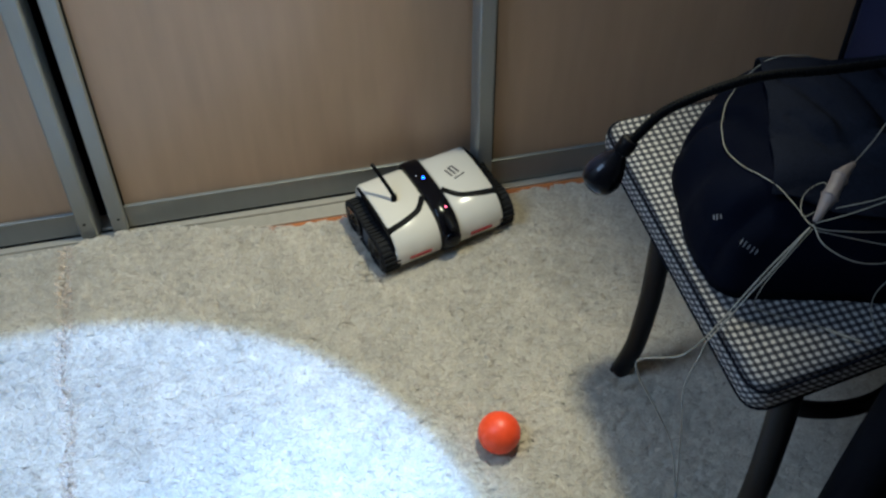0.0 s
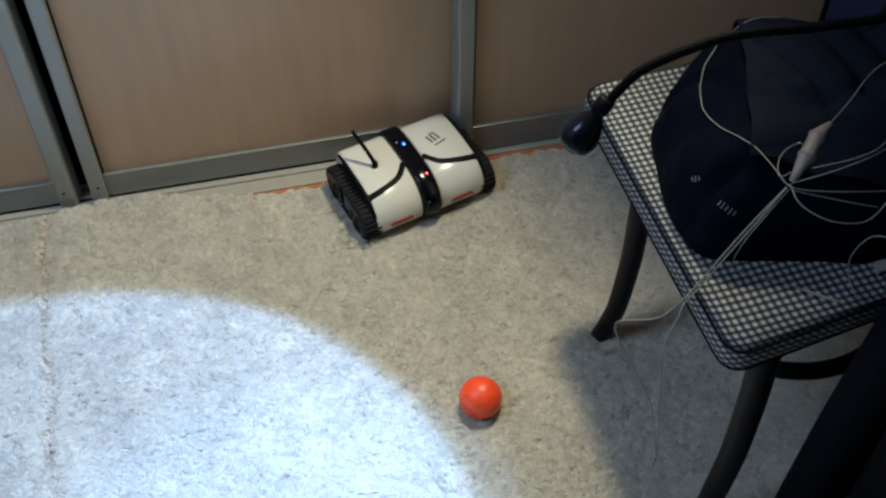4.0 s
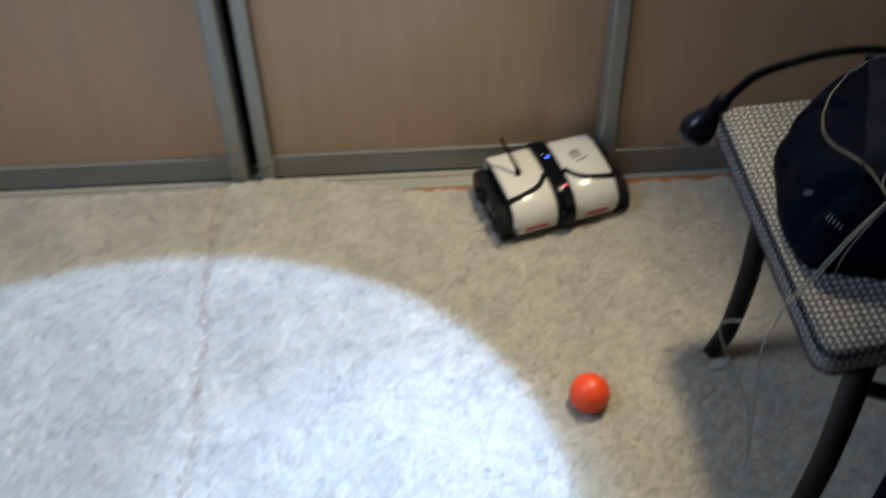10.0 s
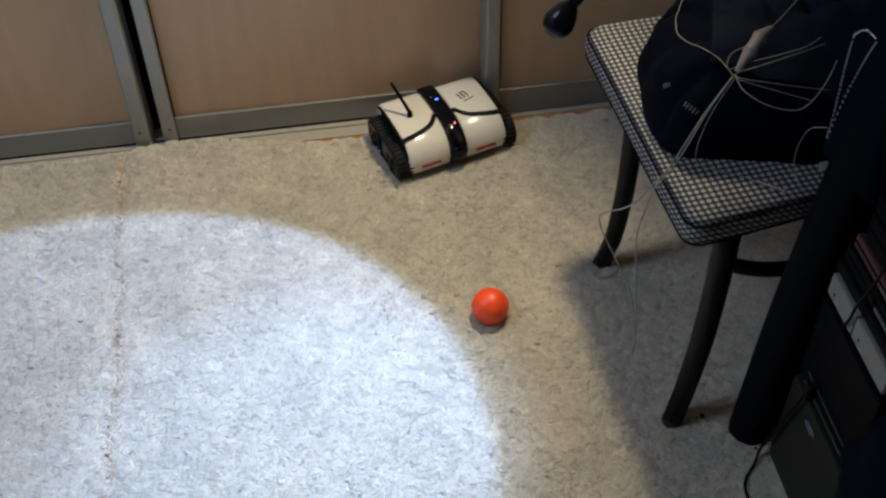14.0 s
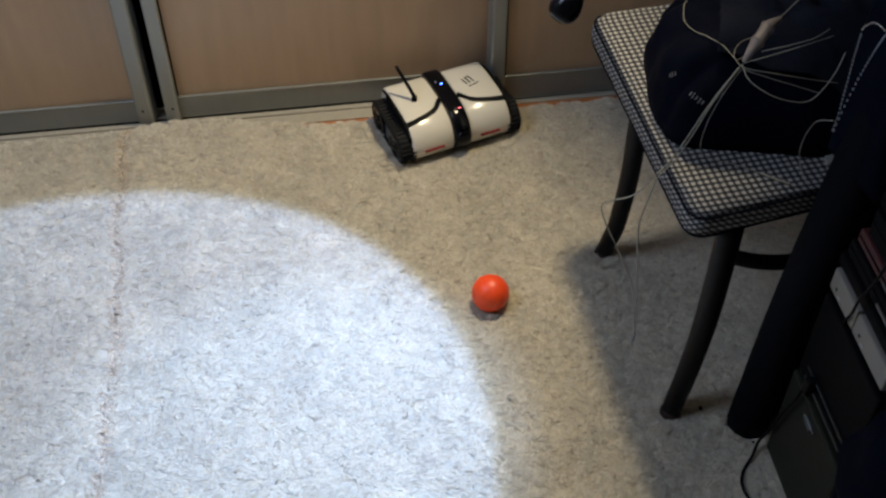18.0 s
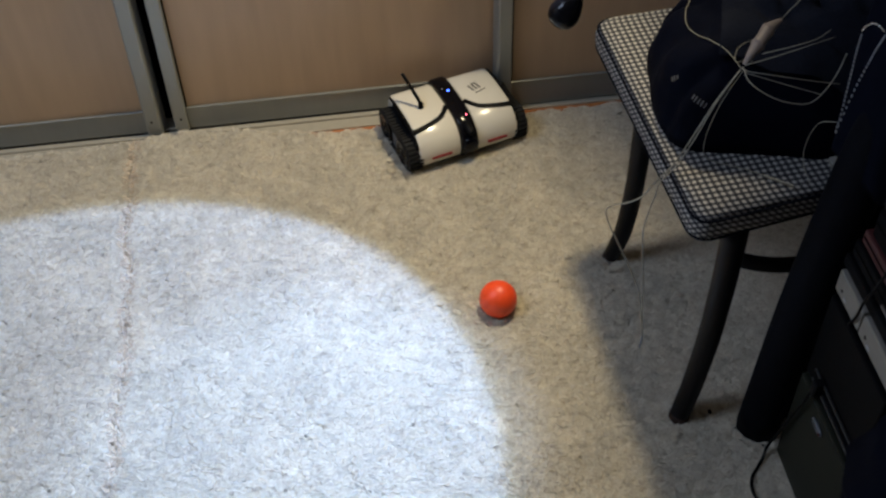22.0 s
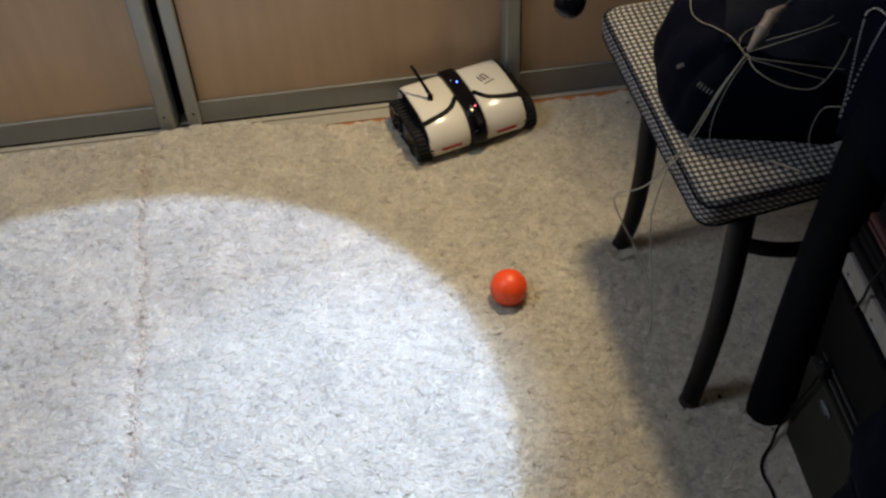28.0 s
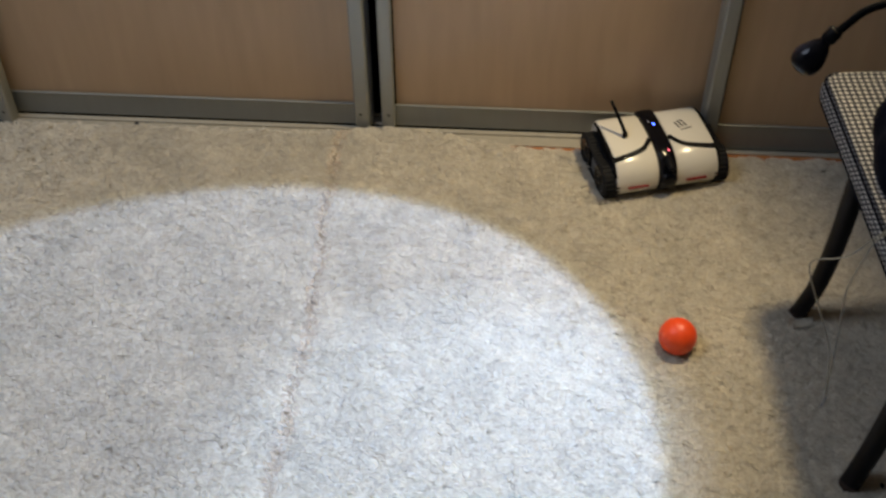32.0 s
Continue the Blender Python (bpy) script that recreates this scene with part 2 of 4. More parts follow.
def tube(pts, r, n=8, sides=10, bm=None):
    """A round bar along a smooth line; r is a radius or one for each point given."""
    bm = bm or bmesh.new()
    line = spline(pts, n)
    rs = r if isinstance(r, (list, tuple)) else [r] * len(pts)
    rings, side = [], None
    for i, q in enumerate(line):
        t = (line[min(i + 1, len(line) - 1)] - line[max(i - 1, 0)]).normalized()
        if side is None:
            side = t.orthogonal().normalized()
        side = (side - t * side.dot(t)).normalized()
        up = t.cross(side)
        f = i / n
        k = min(int(f), len(rs) - 2)
        rad = rs[k] + (rs[k + 1] - rs[k]) * (f - k)
        rings.append([bm.verts.new(q + rad * (math.cos(a) * side + math.sin(a) * up)) for a in (2 * math.pi * j / sides for j in range(sides))])
    for a, b in zip(rings, rings[1:]):
        for j in range(sides):
            bm.faces.new((a[j], a[(j + 1) % sides], b[(j + 1) % sides], b[j]))
    bm.faces.new(rings[0][::-1]), bm.faces.new(rings[-1])
    return bm


def lathe(profile, sides=24, bm=None, m=None):
    """Turned round z: profile of (radius, height)."""
    bm = bm or bmesh.new()
    m = m or Matrix()
    rings = [[bm.verts.new(m @ Vector((r * math.cos(2 * math.pi * j / sides), r * math.sin(2 * math.pi * j / sides), z))) for j in range(sides)] for r, z in profile]
    for a, b in zip(rings, rings[1:]):
        for j in range(sides):
            bm.faces.new((a[j], a[(j + 1) % sides], b[(j + 1) % sides], b[j]))
    bm.faces.new(rings[0][::-1]), bm.faces.new(rings[-1])
    return bm


def rounded(corners, radius, seg=6):
    """A polygon with its corners rounded."""
    out, n = [], len(corners)
    for i, c in enumerate(corners):
        c, a, b = Vector(c), Vector(corners[i - 1]), Vector(corners[(i + 1) % n])
        p, q = c + (a - c).normalized() * radius, c + (b - c).normalized() * radius
        for k in range(seg + 1):
            t = k / seg
            out.append((1 - t) ** 2 * p + 2 * t * (1 - t) * c + t * t * q)
    return out


def loft(loops, cap=True, bm=None):
    """Skin over rings of points, all of one length."""
    bm = bm or bmesh.new()
    rings = [[bm.verts.new(p) for p in l] for l in loops]
    n = len(rings[0])
    for a, b in zip(rings, rings[1:]):
        for j in range(n):
            bm.faces.new((a[j], a[(j + 1) % n], b[(j + 1) % n], b[j]))
    if cap:
        bm.faces.new(rings[0][::-1]), bm.faces.new(rings[-1])
    return bm


# ---- room ----
X0, X1, Y0, Y1, ZC = -2.6, 1.6, -3.8, 0.70, 2.55


def structure(name, bm, material, label):
    return tagged(part(name, bm, material), label, kind="structure")


structure("floor", box(X0, X1, Y0, Y1, -0.12, -0.012), M_WOODFLOOR, "orange-stained floorboards under the carpet and the wardrobe")
structure("ceiling", box(X0, X1, Y0, Y1, ZC, ZC + 0.1), M_CEIL, "plain white painted ceiling")
structure("wall_west", box(X0 - 0.1, X0, Y0 - 0.1, Y1 + 0.1, -0.12, ZC), M_WALL, "plain painted wall")
structure("wall_east", box(X1, X1 + 0.1, Y0 - 0.1, Y1 + 0.1, -0.12, ZC), M_WALL, "plain painted wall")
structure("wall_south", box(X0, X1, Y0 - 0.1, Y0, -0.12, ZC), M_WALL, "plain painted wall")
structure("wall_north", box(X0, X1, Y1, Y1 + 0.1, -0.12, ZC), M_WALL, "plain wall behind the wardrobe")


# ---- wardrobe with sliding doors ----
def stile(a, b, y, h, nose):
    """An upright profile from a to b: a flat face with eased edges; nose: how far one edge (negative: the low one) rolls back into the gap beside it."""
    face = [(a, y + 0.034), (a, y + 0.006)] + [(a + 0.004 * (1 - math.cos(k * math.pi / 8)), y + 0.006 - 0.006 * math.sin(k * math.pi / 8)) for k in range(1, 5)]
    back = [(b - 0.004 * (1 - math.cos(k * math.pi / 8)), y + 0.006 - 0.006 * math.sin(k * math.pi / 8)) for k in range(4, 0, -1)] + [(b, y + 0.006), (b, y + 0.034)]
    if nose:
        roll = [(abs(nose) * math.sin(k * math.pi / 16), y + 0.034 * (1 - math.cos(k * math.pi / 16))) for k in range(9)]
        if nose > 0:
            back = [(b + dx, yy) for dx, yy in roll]
        else:
            face = [(a - dx, yy) for dx, yy in roll[::-1]]
    bm = loft([[Vector((x, yy, z)) for x, yy in face + back] for z in (0.006, 0.03, 0.6, 1.2, 1.8, h)])
    bmesh.ops.recalc_face_normals(bm, faces=bm.faces)
    return bm


def sliding_door(x0, x1, y, top, label, low=0.0, high=0.0):
    """One door: two tall stiles that stand proud, a bottom and a top rail and the board between. y is the front of its stiles."""
    d = thing("sliding_door", label, "wardrobe door", group="sliding doors of the wardrobe")
    w, h = 0.026, 2.44
    for a, nose in ((x0, low), (x1 - w, high)):
        part("stile", stile(a, a + w, y, h, nose), M_ALU, d, "satin aluminium upright profile")
    rail = part("bottom_rail", box(x0 + w, x1 - w, y + 0.011, y + 0.03, 0.0055, top, 0.0015), M_ALU, d, "satin aluminium bottom rail")
    part("rail_lip", box(x0 + w, x1 - w, y + 0.0075, y + 0.0109, top - 0.002, top + 0.0025, 0.001), M_ALU, rail, "bright edge of the rail")
    part("top_rail", box(x0 + w, x1 - w, y + 0.011, y + 0.03, h - 0.06, h, 0.002), M_ALU, d)
    part("seal", box(x0 + w, x0 + w + 0.003, y + 0.010, y + 0.0159, top + 0.003, h - 0.062), M_GAP, d, "thin dark seal beside the board")
    part("board", box(x0 + w + 0.003, x1 - w, y + 0.016, y + 0.026, top, h - 0.06), M_BIRCH, d, "pale birch laminate board")
    for x in (x0 + 0.013, x1 - 0.013):
        part("screw", lathe([(0.0028, 0), (0.0028, 0.0008), (0.0018, 0.0013)], 10, m=Matrix.Translation((x, y + 0.0003, 0.040)) @ Euler((radians(90), 0, 0)).to_matrix().to_4x4()), M_LEG, d, "small dark screw head")
    return d


sliding_door(-2.30, -1.461, 0.0, 0.068, "pale birch sliding door in aluminium, closed")
sliding_door(-1.51, -0.702, 0.036, 0.060, "pale birch sliding door beside a narrow dark gap", 0.0, 0.012)
sliding_door(-0.668, 0.06, 0.036, 0.060, "pale birch sliding door, a gap open at one stile", -0.005)
sliding_door(0.0, 0.86, 0.0, 0.068, "pale birch sliding door in the shade behind the chair", -0.008)

track = tagged(new("floor_track"), "double aluminium floor track of the sliding doors", "door track", kind="structure")
part("track_bed", box(-2.30, 0.86, -0.004, 0.082, -0.012, 0.002), M_TRACK, track)
for y in (-0.006, 0.028, 0.050, 0.082):
    part("track_rib", box(-2.30, 0.86, y, y + 0.003, 0.002, 0.0075, 0.0008), M_TRACK, track)
# thin black strips on the bed stand in for shade below the doors
for x0, x1, y in ((-1.51, 0.06, 0.0450), (-2.30, -1.461, 0.0095)):
    part("shade_strip", box(x0, x1, y, y + 0.010, 0.0021, 0.0030), M_GAP, track, "dark strip drawing the line of shade under the doors")
for x in (-1.2, -0.240, 0.45):
    part("screw", lathe([(0.0045, 0.002), (0.0045, 0.0042), (0.003, 0.005)], 12, m=Matrix.Translation((x, 0.024, 0))), M_LEG, track, "dark screw head")

carcass = tagged(new("wardrobe_carcass"), "inside of the wardrobe, back and bottom blackened as shade", "wardrobe", kind="structure")
# back and bottom coloured black for the shade behind the gap
part("back", box(-2.30, 0.86, 0.62, 0.64, -0.012, 2.5), M_GAP, carcass)
part("side", box(-2.32, -2.30, -0.004, 0.64, -0.012, 2.5), M_BIRCH, carcass)
part("side", box(0.86, 0.88, -0.004, 0.64, -0.012, 2.5), M_BIRCH, carcass)
part("top", box(-2.32, 0.88, -0.004, 0.64, 2.5, 2.55), M_BIRCH, carcass)
part("bottom", box(-2.30, 0.86, 0.086, 0.62, -0.012, 0.004), M_GAP, carcass)


# ---- carpet: backing and shag pile ----
SEAM = -0.752
rug = tagged(new("carpet"), "cream shag carpet with a seam and brown flecks", "carpet", kind="structure")
part("seam_tape", box(SEAM - 0.012, SEAM + 0.012, -1.9, -0.04, 0.004, 0.0068), M_SEAM, rug, "brown tape showing in the seam")
part("bare_strip", box(-0.45, 0.86, -0.0298, -0.0065, -0.012, 0.004), M_WOODFLOOR, rug, "bare orange-stained strip by the track")
part("backing", box(X0, -0.451, -0.0300, -0.0066, -0.012, 0.006), M_BACKING, rug)
part("backing", box(X0, X1, Y0, -0.030, -0.012, 0.006), M_BACKING, rug, "dense cream ground of the pile")


def edge(x):
    """Where the carpet ends before the wardrobe: it laps over the track at one end and leaves a bare strip at the other."""
    return 0.003 + 0.026 * np.exp(-((x + 0.63) / 0.13) ** 2) - 0.030 / (1 + np.exp(-(x + 0.44) * 18)) + 0.004 * np.sin(x * 23) * np.sin(x * 71 + 1) + 0.002 * np.sin(x * 190)


LAP = [(x, float(edge(x)) - 0.008) for x in np.linspace(-0.76, -0.53, 13)]
part("lap", loft([[Vector((x, y, z)) for x, y in [(-0.53, -0.0300), (-0.76, -0.0300)] + LAP] for z in (0.0079, 0.0095)]), M_BACKING, rug, "backing that laps over the track")

# what presses into the pile: x, y and the radius of its foot
PRESSED = [(0.127, -0.452, 0.016), (0.151, -0.819, 0.016), (0.275, -0.850, 0.035), (-0.0935, -0.540, 0.016), (-0.203, -0.139, 0.03), (-0.228, -0.051, 0.03), (0.017, -0.077, 0.03)]


def pile(name, x0, x1, y0, y1, pitch, per, long, seed, parent, yarn=None, lift=0.0, thick=1.0):
    """Shag in locks: bent yarn strips that spring from one tuft, lean one way and run together at the tip."""
    g = np.random.default_rng(seed)
    gx, gy = np.meshgrid(np.arange(x0, x1, pitch), np.arange(y0, y1, pitch))
    cx = gx.ravel() + g.uniform(-0.6, 0.6, gx.size) * pitch
    cy = gy.ravel() + g.uniform(-0.6, 0.6, gx.size) * pitch
    m = len(cx)
    flow = math.pi * (g.random(m) < 0.5) + 0.5 * np.sin(cx * 23 + 3 * np.sin(cy * 17)) + 0.5 * np.sin(cy * 27 + 3 * np.sin(cx * 19 + 1)) + g.normal(0, 0.5, m)
    rise, reach = g.uniform(0.0110, 0.0148, m), g.uniform(0.65, 1.15, m)
    for px, py, pr in PRESSED:
        rise += 0.0075 * np.exp(-((np.hypot(cx - px, cy - py) - pr) / 0.011) ** 2)
    # the strips of each lock
    k = np.repeat(np.arange(m), per)
    n = len(k)
    ox, oy = g.normal(0, 0.38, n) * pitch, g.normal(0, 0.38, n) * pitch
    x, y = cx[k] + ox, cy[k] + oy
    seam = SEAM + 0.006 * np.sin(y * 9) + 0.004 * np.sin(y * 31)
    keep = (np.abs(x - seam) > (0.0 if yarn else 0.0026)) & (y < edge(x))
    if yarn:
        keep &= np.abs(x - seam) < 0.0095
    k, x, y, ox, oy, seam = k[keep], x[keep], y[keep], ox[keep], oy[keep], seam[keep]
    n = len(x)
    a = flow[k] + g.normal(0, 0.75, n)
    ln, w = long * reach[k] * g.uniform(0.75, 1.15, n), g.uniform(0.0007, 0.0014, n) * thick
    side = (ox ** 2 + oy ** 2) / (0.5 * pitch) ** 2
    top = rise[k] - 0.0008 * np.minimum(side, 2.0) + g.uniform(-0.0013, 0.0012, n)
    dx, dy = np.cos(a), np.sin(a)
    off = x - seam
    dx = np.where((np.abs(off) < 0.020) & (np.abs(off) > 0.0036), np.abs(dx) * np.sign(off), dx)
    bend = g.normal(0, 0.10, n) * ln
    v = np.zeros((n, 6, 3))
    for q, (f, h, wf, tie, curl) in enumerate(((0.0, 0.74, 1.0, 0.0, 0.0), (0.5, 0.97, 1.1, 0.10, 1.0), (1.0, 1.0, 0.5, 0.32, 0.2))):
        for e, sg in ((0, -1), (1, 1)):
            v[:, 2 * q + e, 0] = x - ox * tie + dx * ln * f - dy * (w * wf * sg + bend * curl)
            v[:, 2 * q + e, 1] = y - oy * tie + dy * ln * f + dx * (w * wf * sg + bend * curl)
            v[:, 2 * q + e, 2] = top * h + 0.001 + lift
    v[:, :, 1] = np.minimum(v[:, :, 1], edge(v[:, :, 0]) + 0.004)
    base = np.arange(n)[:, None] * 6
    quads = np.stack([base + (0, 1, 3, 2), base + (2, 3, 5, 4)], 1).reshape(-1, 4)
    me = bpy.data.meshes.new(name)
    me.vertices.add(n * 6)
    me.vertices.foreach_set("co", v.ravel())
    me.loops.add(quads.size)
    me.loops.foreach_set("vertex_index", quads.ravel().astype(np.int32))
    me.polygons.add(len(quads))
    me.polygons.foreach_set("loop_start", np.arange(0, quads.size, 4, dtype=np.int32))
    me.update(calc_edges=True)
    me.validate()
    me.materials.append(yarn or M_PILE)
    ob = new(name, me)
    ob.parent = parent
    return tagged(ob, "cream and brown shag yarn", kind="stuff")


pile("carpet_pile", -1.27, 0.47, -1.08, 0.034, 0.0085, 21, 0.0145, 5, rug)
pile("seam_fringe", SEAM - 0.022, SEAM + 0.022, -1.08, 0.034, 0.0062, 5, 0.010, 9, rug, M_FRINGE, 0.0004)
pile("carpet_pile", -1.60, -1.27, -1.08, 0.034, 0.013, 12, 0.020, 7, rug, thick=1.8)
pile("carpet_pile", 0.47, 0.85, -1.08, 0.034, 0.013, 12, 0.020, 8, rug, thick=1.8)
pile("carpet_pile", -2.55, 1.55, -3.78, -1.08, 0.026, 8, 0.032, 6, rug, thick=3.2)
pile("carpet_pile", -2.55, -1.60, -1.08, 0.016, 0.026, 8, 0.032, 10, rug, thick=3.2)
pile("carpet_pile", 0.85, 1.55, -1.08, 0.016, 0.026, 8, 0.032, 11, rug, thick=3.2)


# ---- chair with a checked cushion ----
SEAT = [(0.086, -0.340), (0.120, -0.818), (0.525, -0.745), (0.555, -0.296)]
chair = thing("chair", "dark-stained bentwood chair with curved legs", "chair")


def seat_ring(shrink, z, radius=0.0332):
    c = Vector((0.322, -0.550))
    return [Vector((p.x, p.y, z)) for p in rounded([tuple(c + (Vector(q) - c) * shrink) for q in SEAT], radius, 6)]


part("seat", loft([seat_ring(0.79, 0.392, 0.09), seat_ring(0.82, 0.398, 0.09), seat_ring(0.82, 0.418, 0.09), seat_ring(0.79, 0.424, 0.09)]), M_LEG, chair, "dark stained seat frame", True)
LEGS = [
    [(0.161, -0.448, 0.400), (0.160, -0.450, 0.30), (0.157, -0.455, 0.20), (0.147, -0.459, 0.10), (0.138, -0.456, 0.05), (0.127, -0.452, 0.002)],
    [(0.204, -0.764, 0.400), (0.195, -0.783, 0.30), (0.185, -0.797, 0.20), (0.175, -0.801, 0.10), (0.166, -0.806, 0.05), (0.151, -0.819, 0.002)],
    [(0.468, -0.690, 0.400), (0.470, -0.692, 0.30), (0.475, -0.697, 0.20), (0.485, -0.702, 0.10), (0.493, -0.708, 0.05), (0.503, -0.718, 0.002)],
    [(0.480, -0.385, 0.400), (0.482, -0.383, 0.30), (0.487, -0.379, 0.20), (0.497, -0.373, 0.10), (0.505, -0.369, 0.05), (0.515, -0.363, 0.002)],
]
for k, pts in enumerate(LEGS):
    stout = 1.08 if k == 1 else 1.0
    leg = part("leg", tube(pts, [r * stout for r in (0.0178, 0.0170, 0.0163, 0.0157, 0.0153, 0.0150)], 6, 16), M_LEG, chair, "sabre-curved dark stained leg", True)
    a, b = Vector(pts[-2]), Vector(pts[-1])
    foot = a.lerp(b, 0.55)
    part("worn_foot", tube([foot, foot.lerp(b, 0.5), b], [0.0156 * stout, 0.0155 * stout, 0.0154 * stout], 3, 16), M_WORN, leg, "foot rubbed down to brown wood", True)
hoop = [(0.318 + 0.155 * math.cos(a), -0.60 + 0.150 * math.sin(a), 0.288) for a in (radians(-128 + 203 * k / 13) for k in range(14))]
part("stretcher", tube(hoop, 0.012, 3, 10), M_LEG, chair, "bent wooden bar between the legs", True)
for a, b in (((0.505, -0.36, 0.40), (0.59, -0.36, 0.80)), ((0.495, -0.69, 0.40), (0.58, -0.69, 0.80))):
    part("back_post", tube([a, ((a[0] + b[0]) / 2 - 0.01, a[1], 0.60), b], 0.016, 6, 12), M_LEG, chair, "", True)
part("back_rail", tube([(0.59, -0.36, 0.80), (0.625, -0.53, 0.82), (0.58, -0.69, 0.80)], 0.018, 8, 12), M_LEG, chair, "", True)

cushion = thing("seat_cushion", "black and white gingham cushion with dark piping on the chair", "cushion")
rings = [seat_ring(0.955, 0.4255), seat_ring(0.985, 0.432), seat_ring(0.998, 0.442), seat_ring(0.998, 0.453), seat_ring(0.984, 0.4655)]
part("gusset", loft(rings, False), M_GING, cushion, "checked side band", True)
part("top_panel", loft([seat_ring(0.984, 0.4655), seat_ring(0.958, 0.4730), seat_ring(0.90, 0.4775), seat_ring(0.8, 0.4790), seat_ring(0.5, 0.4795), seat_ring(0.1, 0.4795, 0.004)]), M_GING, cushion, "", True)
part("bottom_panel", loft([seat_ring(0.5, 0.4255), seat_ring(0.955, 0.4255)], True), M_GING, cushion)
for z, k in ((0.4652, 0.986), (0.4315, 0.984)):
    ring = seat_ring(k, z)
    part("piping", tube(ring + ring[:1], 0.0019 if z > 0.45 else 0.0026, 1, 8), M_PIPING, cushion, "dark navy piping cord", True)


# ---- bag on the cushion ----
def lump(outline, c, height, power, seed, wrinkle, freq, slope=0.0, nv=30):
    """A soft stuffed shape over an outline, with folds; slope: how much higher it is towards the near side."""
    ring = [p for a, b in zip(outline, outline[1:] + outline[:1]) for p in (a, a.lerp(b, 0.5))]
    nu = len(ring)
    bm = bmesh.new()
    rows = []
    for j in range(nv + 1):
        ph = min((j / nv) * math.pi / 2, math.pi / 2 - 0.02)
        r, h = math.cos(ph) ** (2 / power), math.sin(ph) ** (2 / power)
        row = []
        for q0 in ring:
            o = Vector((q0.x - c[0], q0.y - c[1], 0))
            p = Vector((c[0] + o.x * r, c[1] + o.y * r, c[2] + height * h * (1 - slope * o.y * r / 0.2)))
            d = Vector((o.x * r / 0.2, o.y * r / 0.2, h)).normalized()
            f = noise.noise(Vector((p.x * freq[0] + seed, p.y * freq[1], p.z * freq[2]))) + 0.5 * noise.noise(p * 2.3 * freq[0] + Vector((seed, 3, 1)))
            f -= 1.1 * max(0, 1 - abs(noise.noise(Vector(((p.x + p.y) * 7 + 4 * seed, (p.y - p.x) * 3.2, 2)))) * 8)
            q = p + d * wrinkle * f * (0.3 + 0.7 * min(1, j / 4))
            q.z = max(q.z, c[2] + 0.0005 * j)
            row.append(bm.verts.new(q))
        rows.append(row)
    for a, b in zip(rows, rows[1:]):
        for i in range(nu):
            bm.faces.new((a[i], a[(i + 1) % nu], b[(i + 1) % nu], b[i]))
    bm.faces.new(rows[0][::-1]), bm.faces.new(rows[-1])
    bmesh.ops.recalc_face_normals(bm, faces=bm.faces)
    return bm


BAG = rounded([(0.238, -0.368), (0.143, -0.455), (0.121, -0.565), (0.119, -0.674), (0.33, -0.731), (0.555, -0.725), (0.565, -0.405)], 0.045, 6)
bag = thing("bag", "black nylon bag with grey fabric front on the cushion", "bag")
body_bm = lump(BAG, (0.345, -0.545, 0.4800), 0.166, 2.5, 2, 0.011, (9, 12, 11), 0.20)
SKIN = [BVHTree.FromBMesh(body_bm)]


pocket_bm = body_bm.copy()
for co, no in (((0.214, -0.549, 0.6), (0.945, -0.327, 0)), ((0.211, -0.659, 0.6), (0.44, 0.90, 0))):
    bmesh.ops.bisect_plane(pocket_bm, geom=pocket_bm.verts[:] + pocket_bm.edges[:] + pocket_bm.faces[:], plane_co=co, plane_no=no, clear_inner=True)
bmesh.ops.subdivide_edges(pocket_bm, edges=pocket_bm.edges[:], cuts=2, use_grid_fill=True)
# slack folds running down to the joint of the cord
FOLDS = [((0.262, -0.480), (0.285, -0.640), 0.0120, 0.0085), ((0.325, -0.480), (0.332, -0.625), 0.0115, 0.0090), ((0.232, -0.560), (0.262, -0.625), 0.0065, 0.0070), ((0.375, -0.470), (0.385, -0.640), 0.0110, 0.0100), ((0.300, -0.650), (0.345, -0.690), 0.0090, 0.0080)]
for v in pocket_bm.verts:
    v.co.z += 0.0130
    for a, b, deep, wide in FOLDS:
        a, b, p = Vector(a), Vector(b), v.co.xy
        t = max(0, min(1, (p - a).dot(b - a) / (b - a).length_squared))
        d = (p - a.lerp(b, t)).length + 0.004 * noise.noise(v.co * 40)
        v.co.z -= deep * math.exp(-(d / wide) ** 2)
bmesh.ops.solidify(pocket_bm, geom=pocket_bm.faces[:], thickness=-0.0030)
part("body", body_bm, M_BAG, bag, "black nylon body", True)
part("front_pocket", pocket_bm, M_GREY, bag, "dark grey creased fabric", True)


def on_bag(p, gap):
    """The point itself, or the nearest one that lies gap outside the bag's skin."""
    p = Vector(p)
    for skin in SKIN:
        q, n, _, _ = skin.find_nearest(p)
        if p.z > 0.488 and (p - q).dot(n) < gap:
            p = q + n * gap
    return p


def bars_on_bag(centre, along, count, w, h, name):
    """A word too small to read: short upright bars in a row on the bag."""
    c, n0, _, _ = SKIN[0].find_nearest(Vector(centre))
    step = Vector(along) - n0 * Vector(along).dot(n0)
    step = step.normalized() * Vector(along).length
    bm = bmesh.new()
    for k in range(count):
        q0 = c + step * (k - (count - 1) / 2)
        q, n, _, _ = SKIN[0].find_nearest(q0)
        u = (step - n * step.dot(n)).normalized()
        v = n.cross(u)
        m = Matrix((u, v, n)).transposed().to_4x4()
        m.translation = q + n * 0.0008
        bmesh.ops.create_cube(bm, size=1, matrix=m @ Matrix.Diagonal((w, h * (0.8 + 0.2 * (k % 2)), 0.001, 1)))
    return part(name, bm, M_TAG, bag, "small silver print")


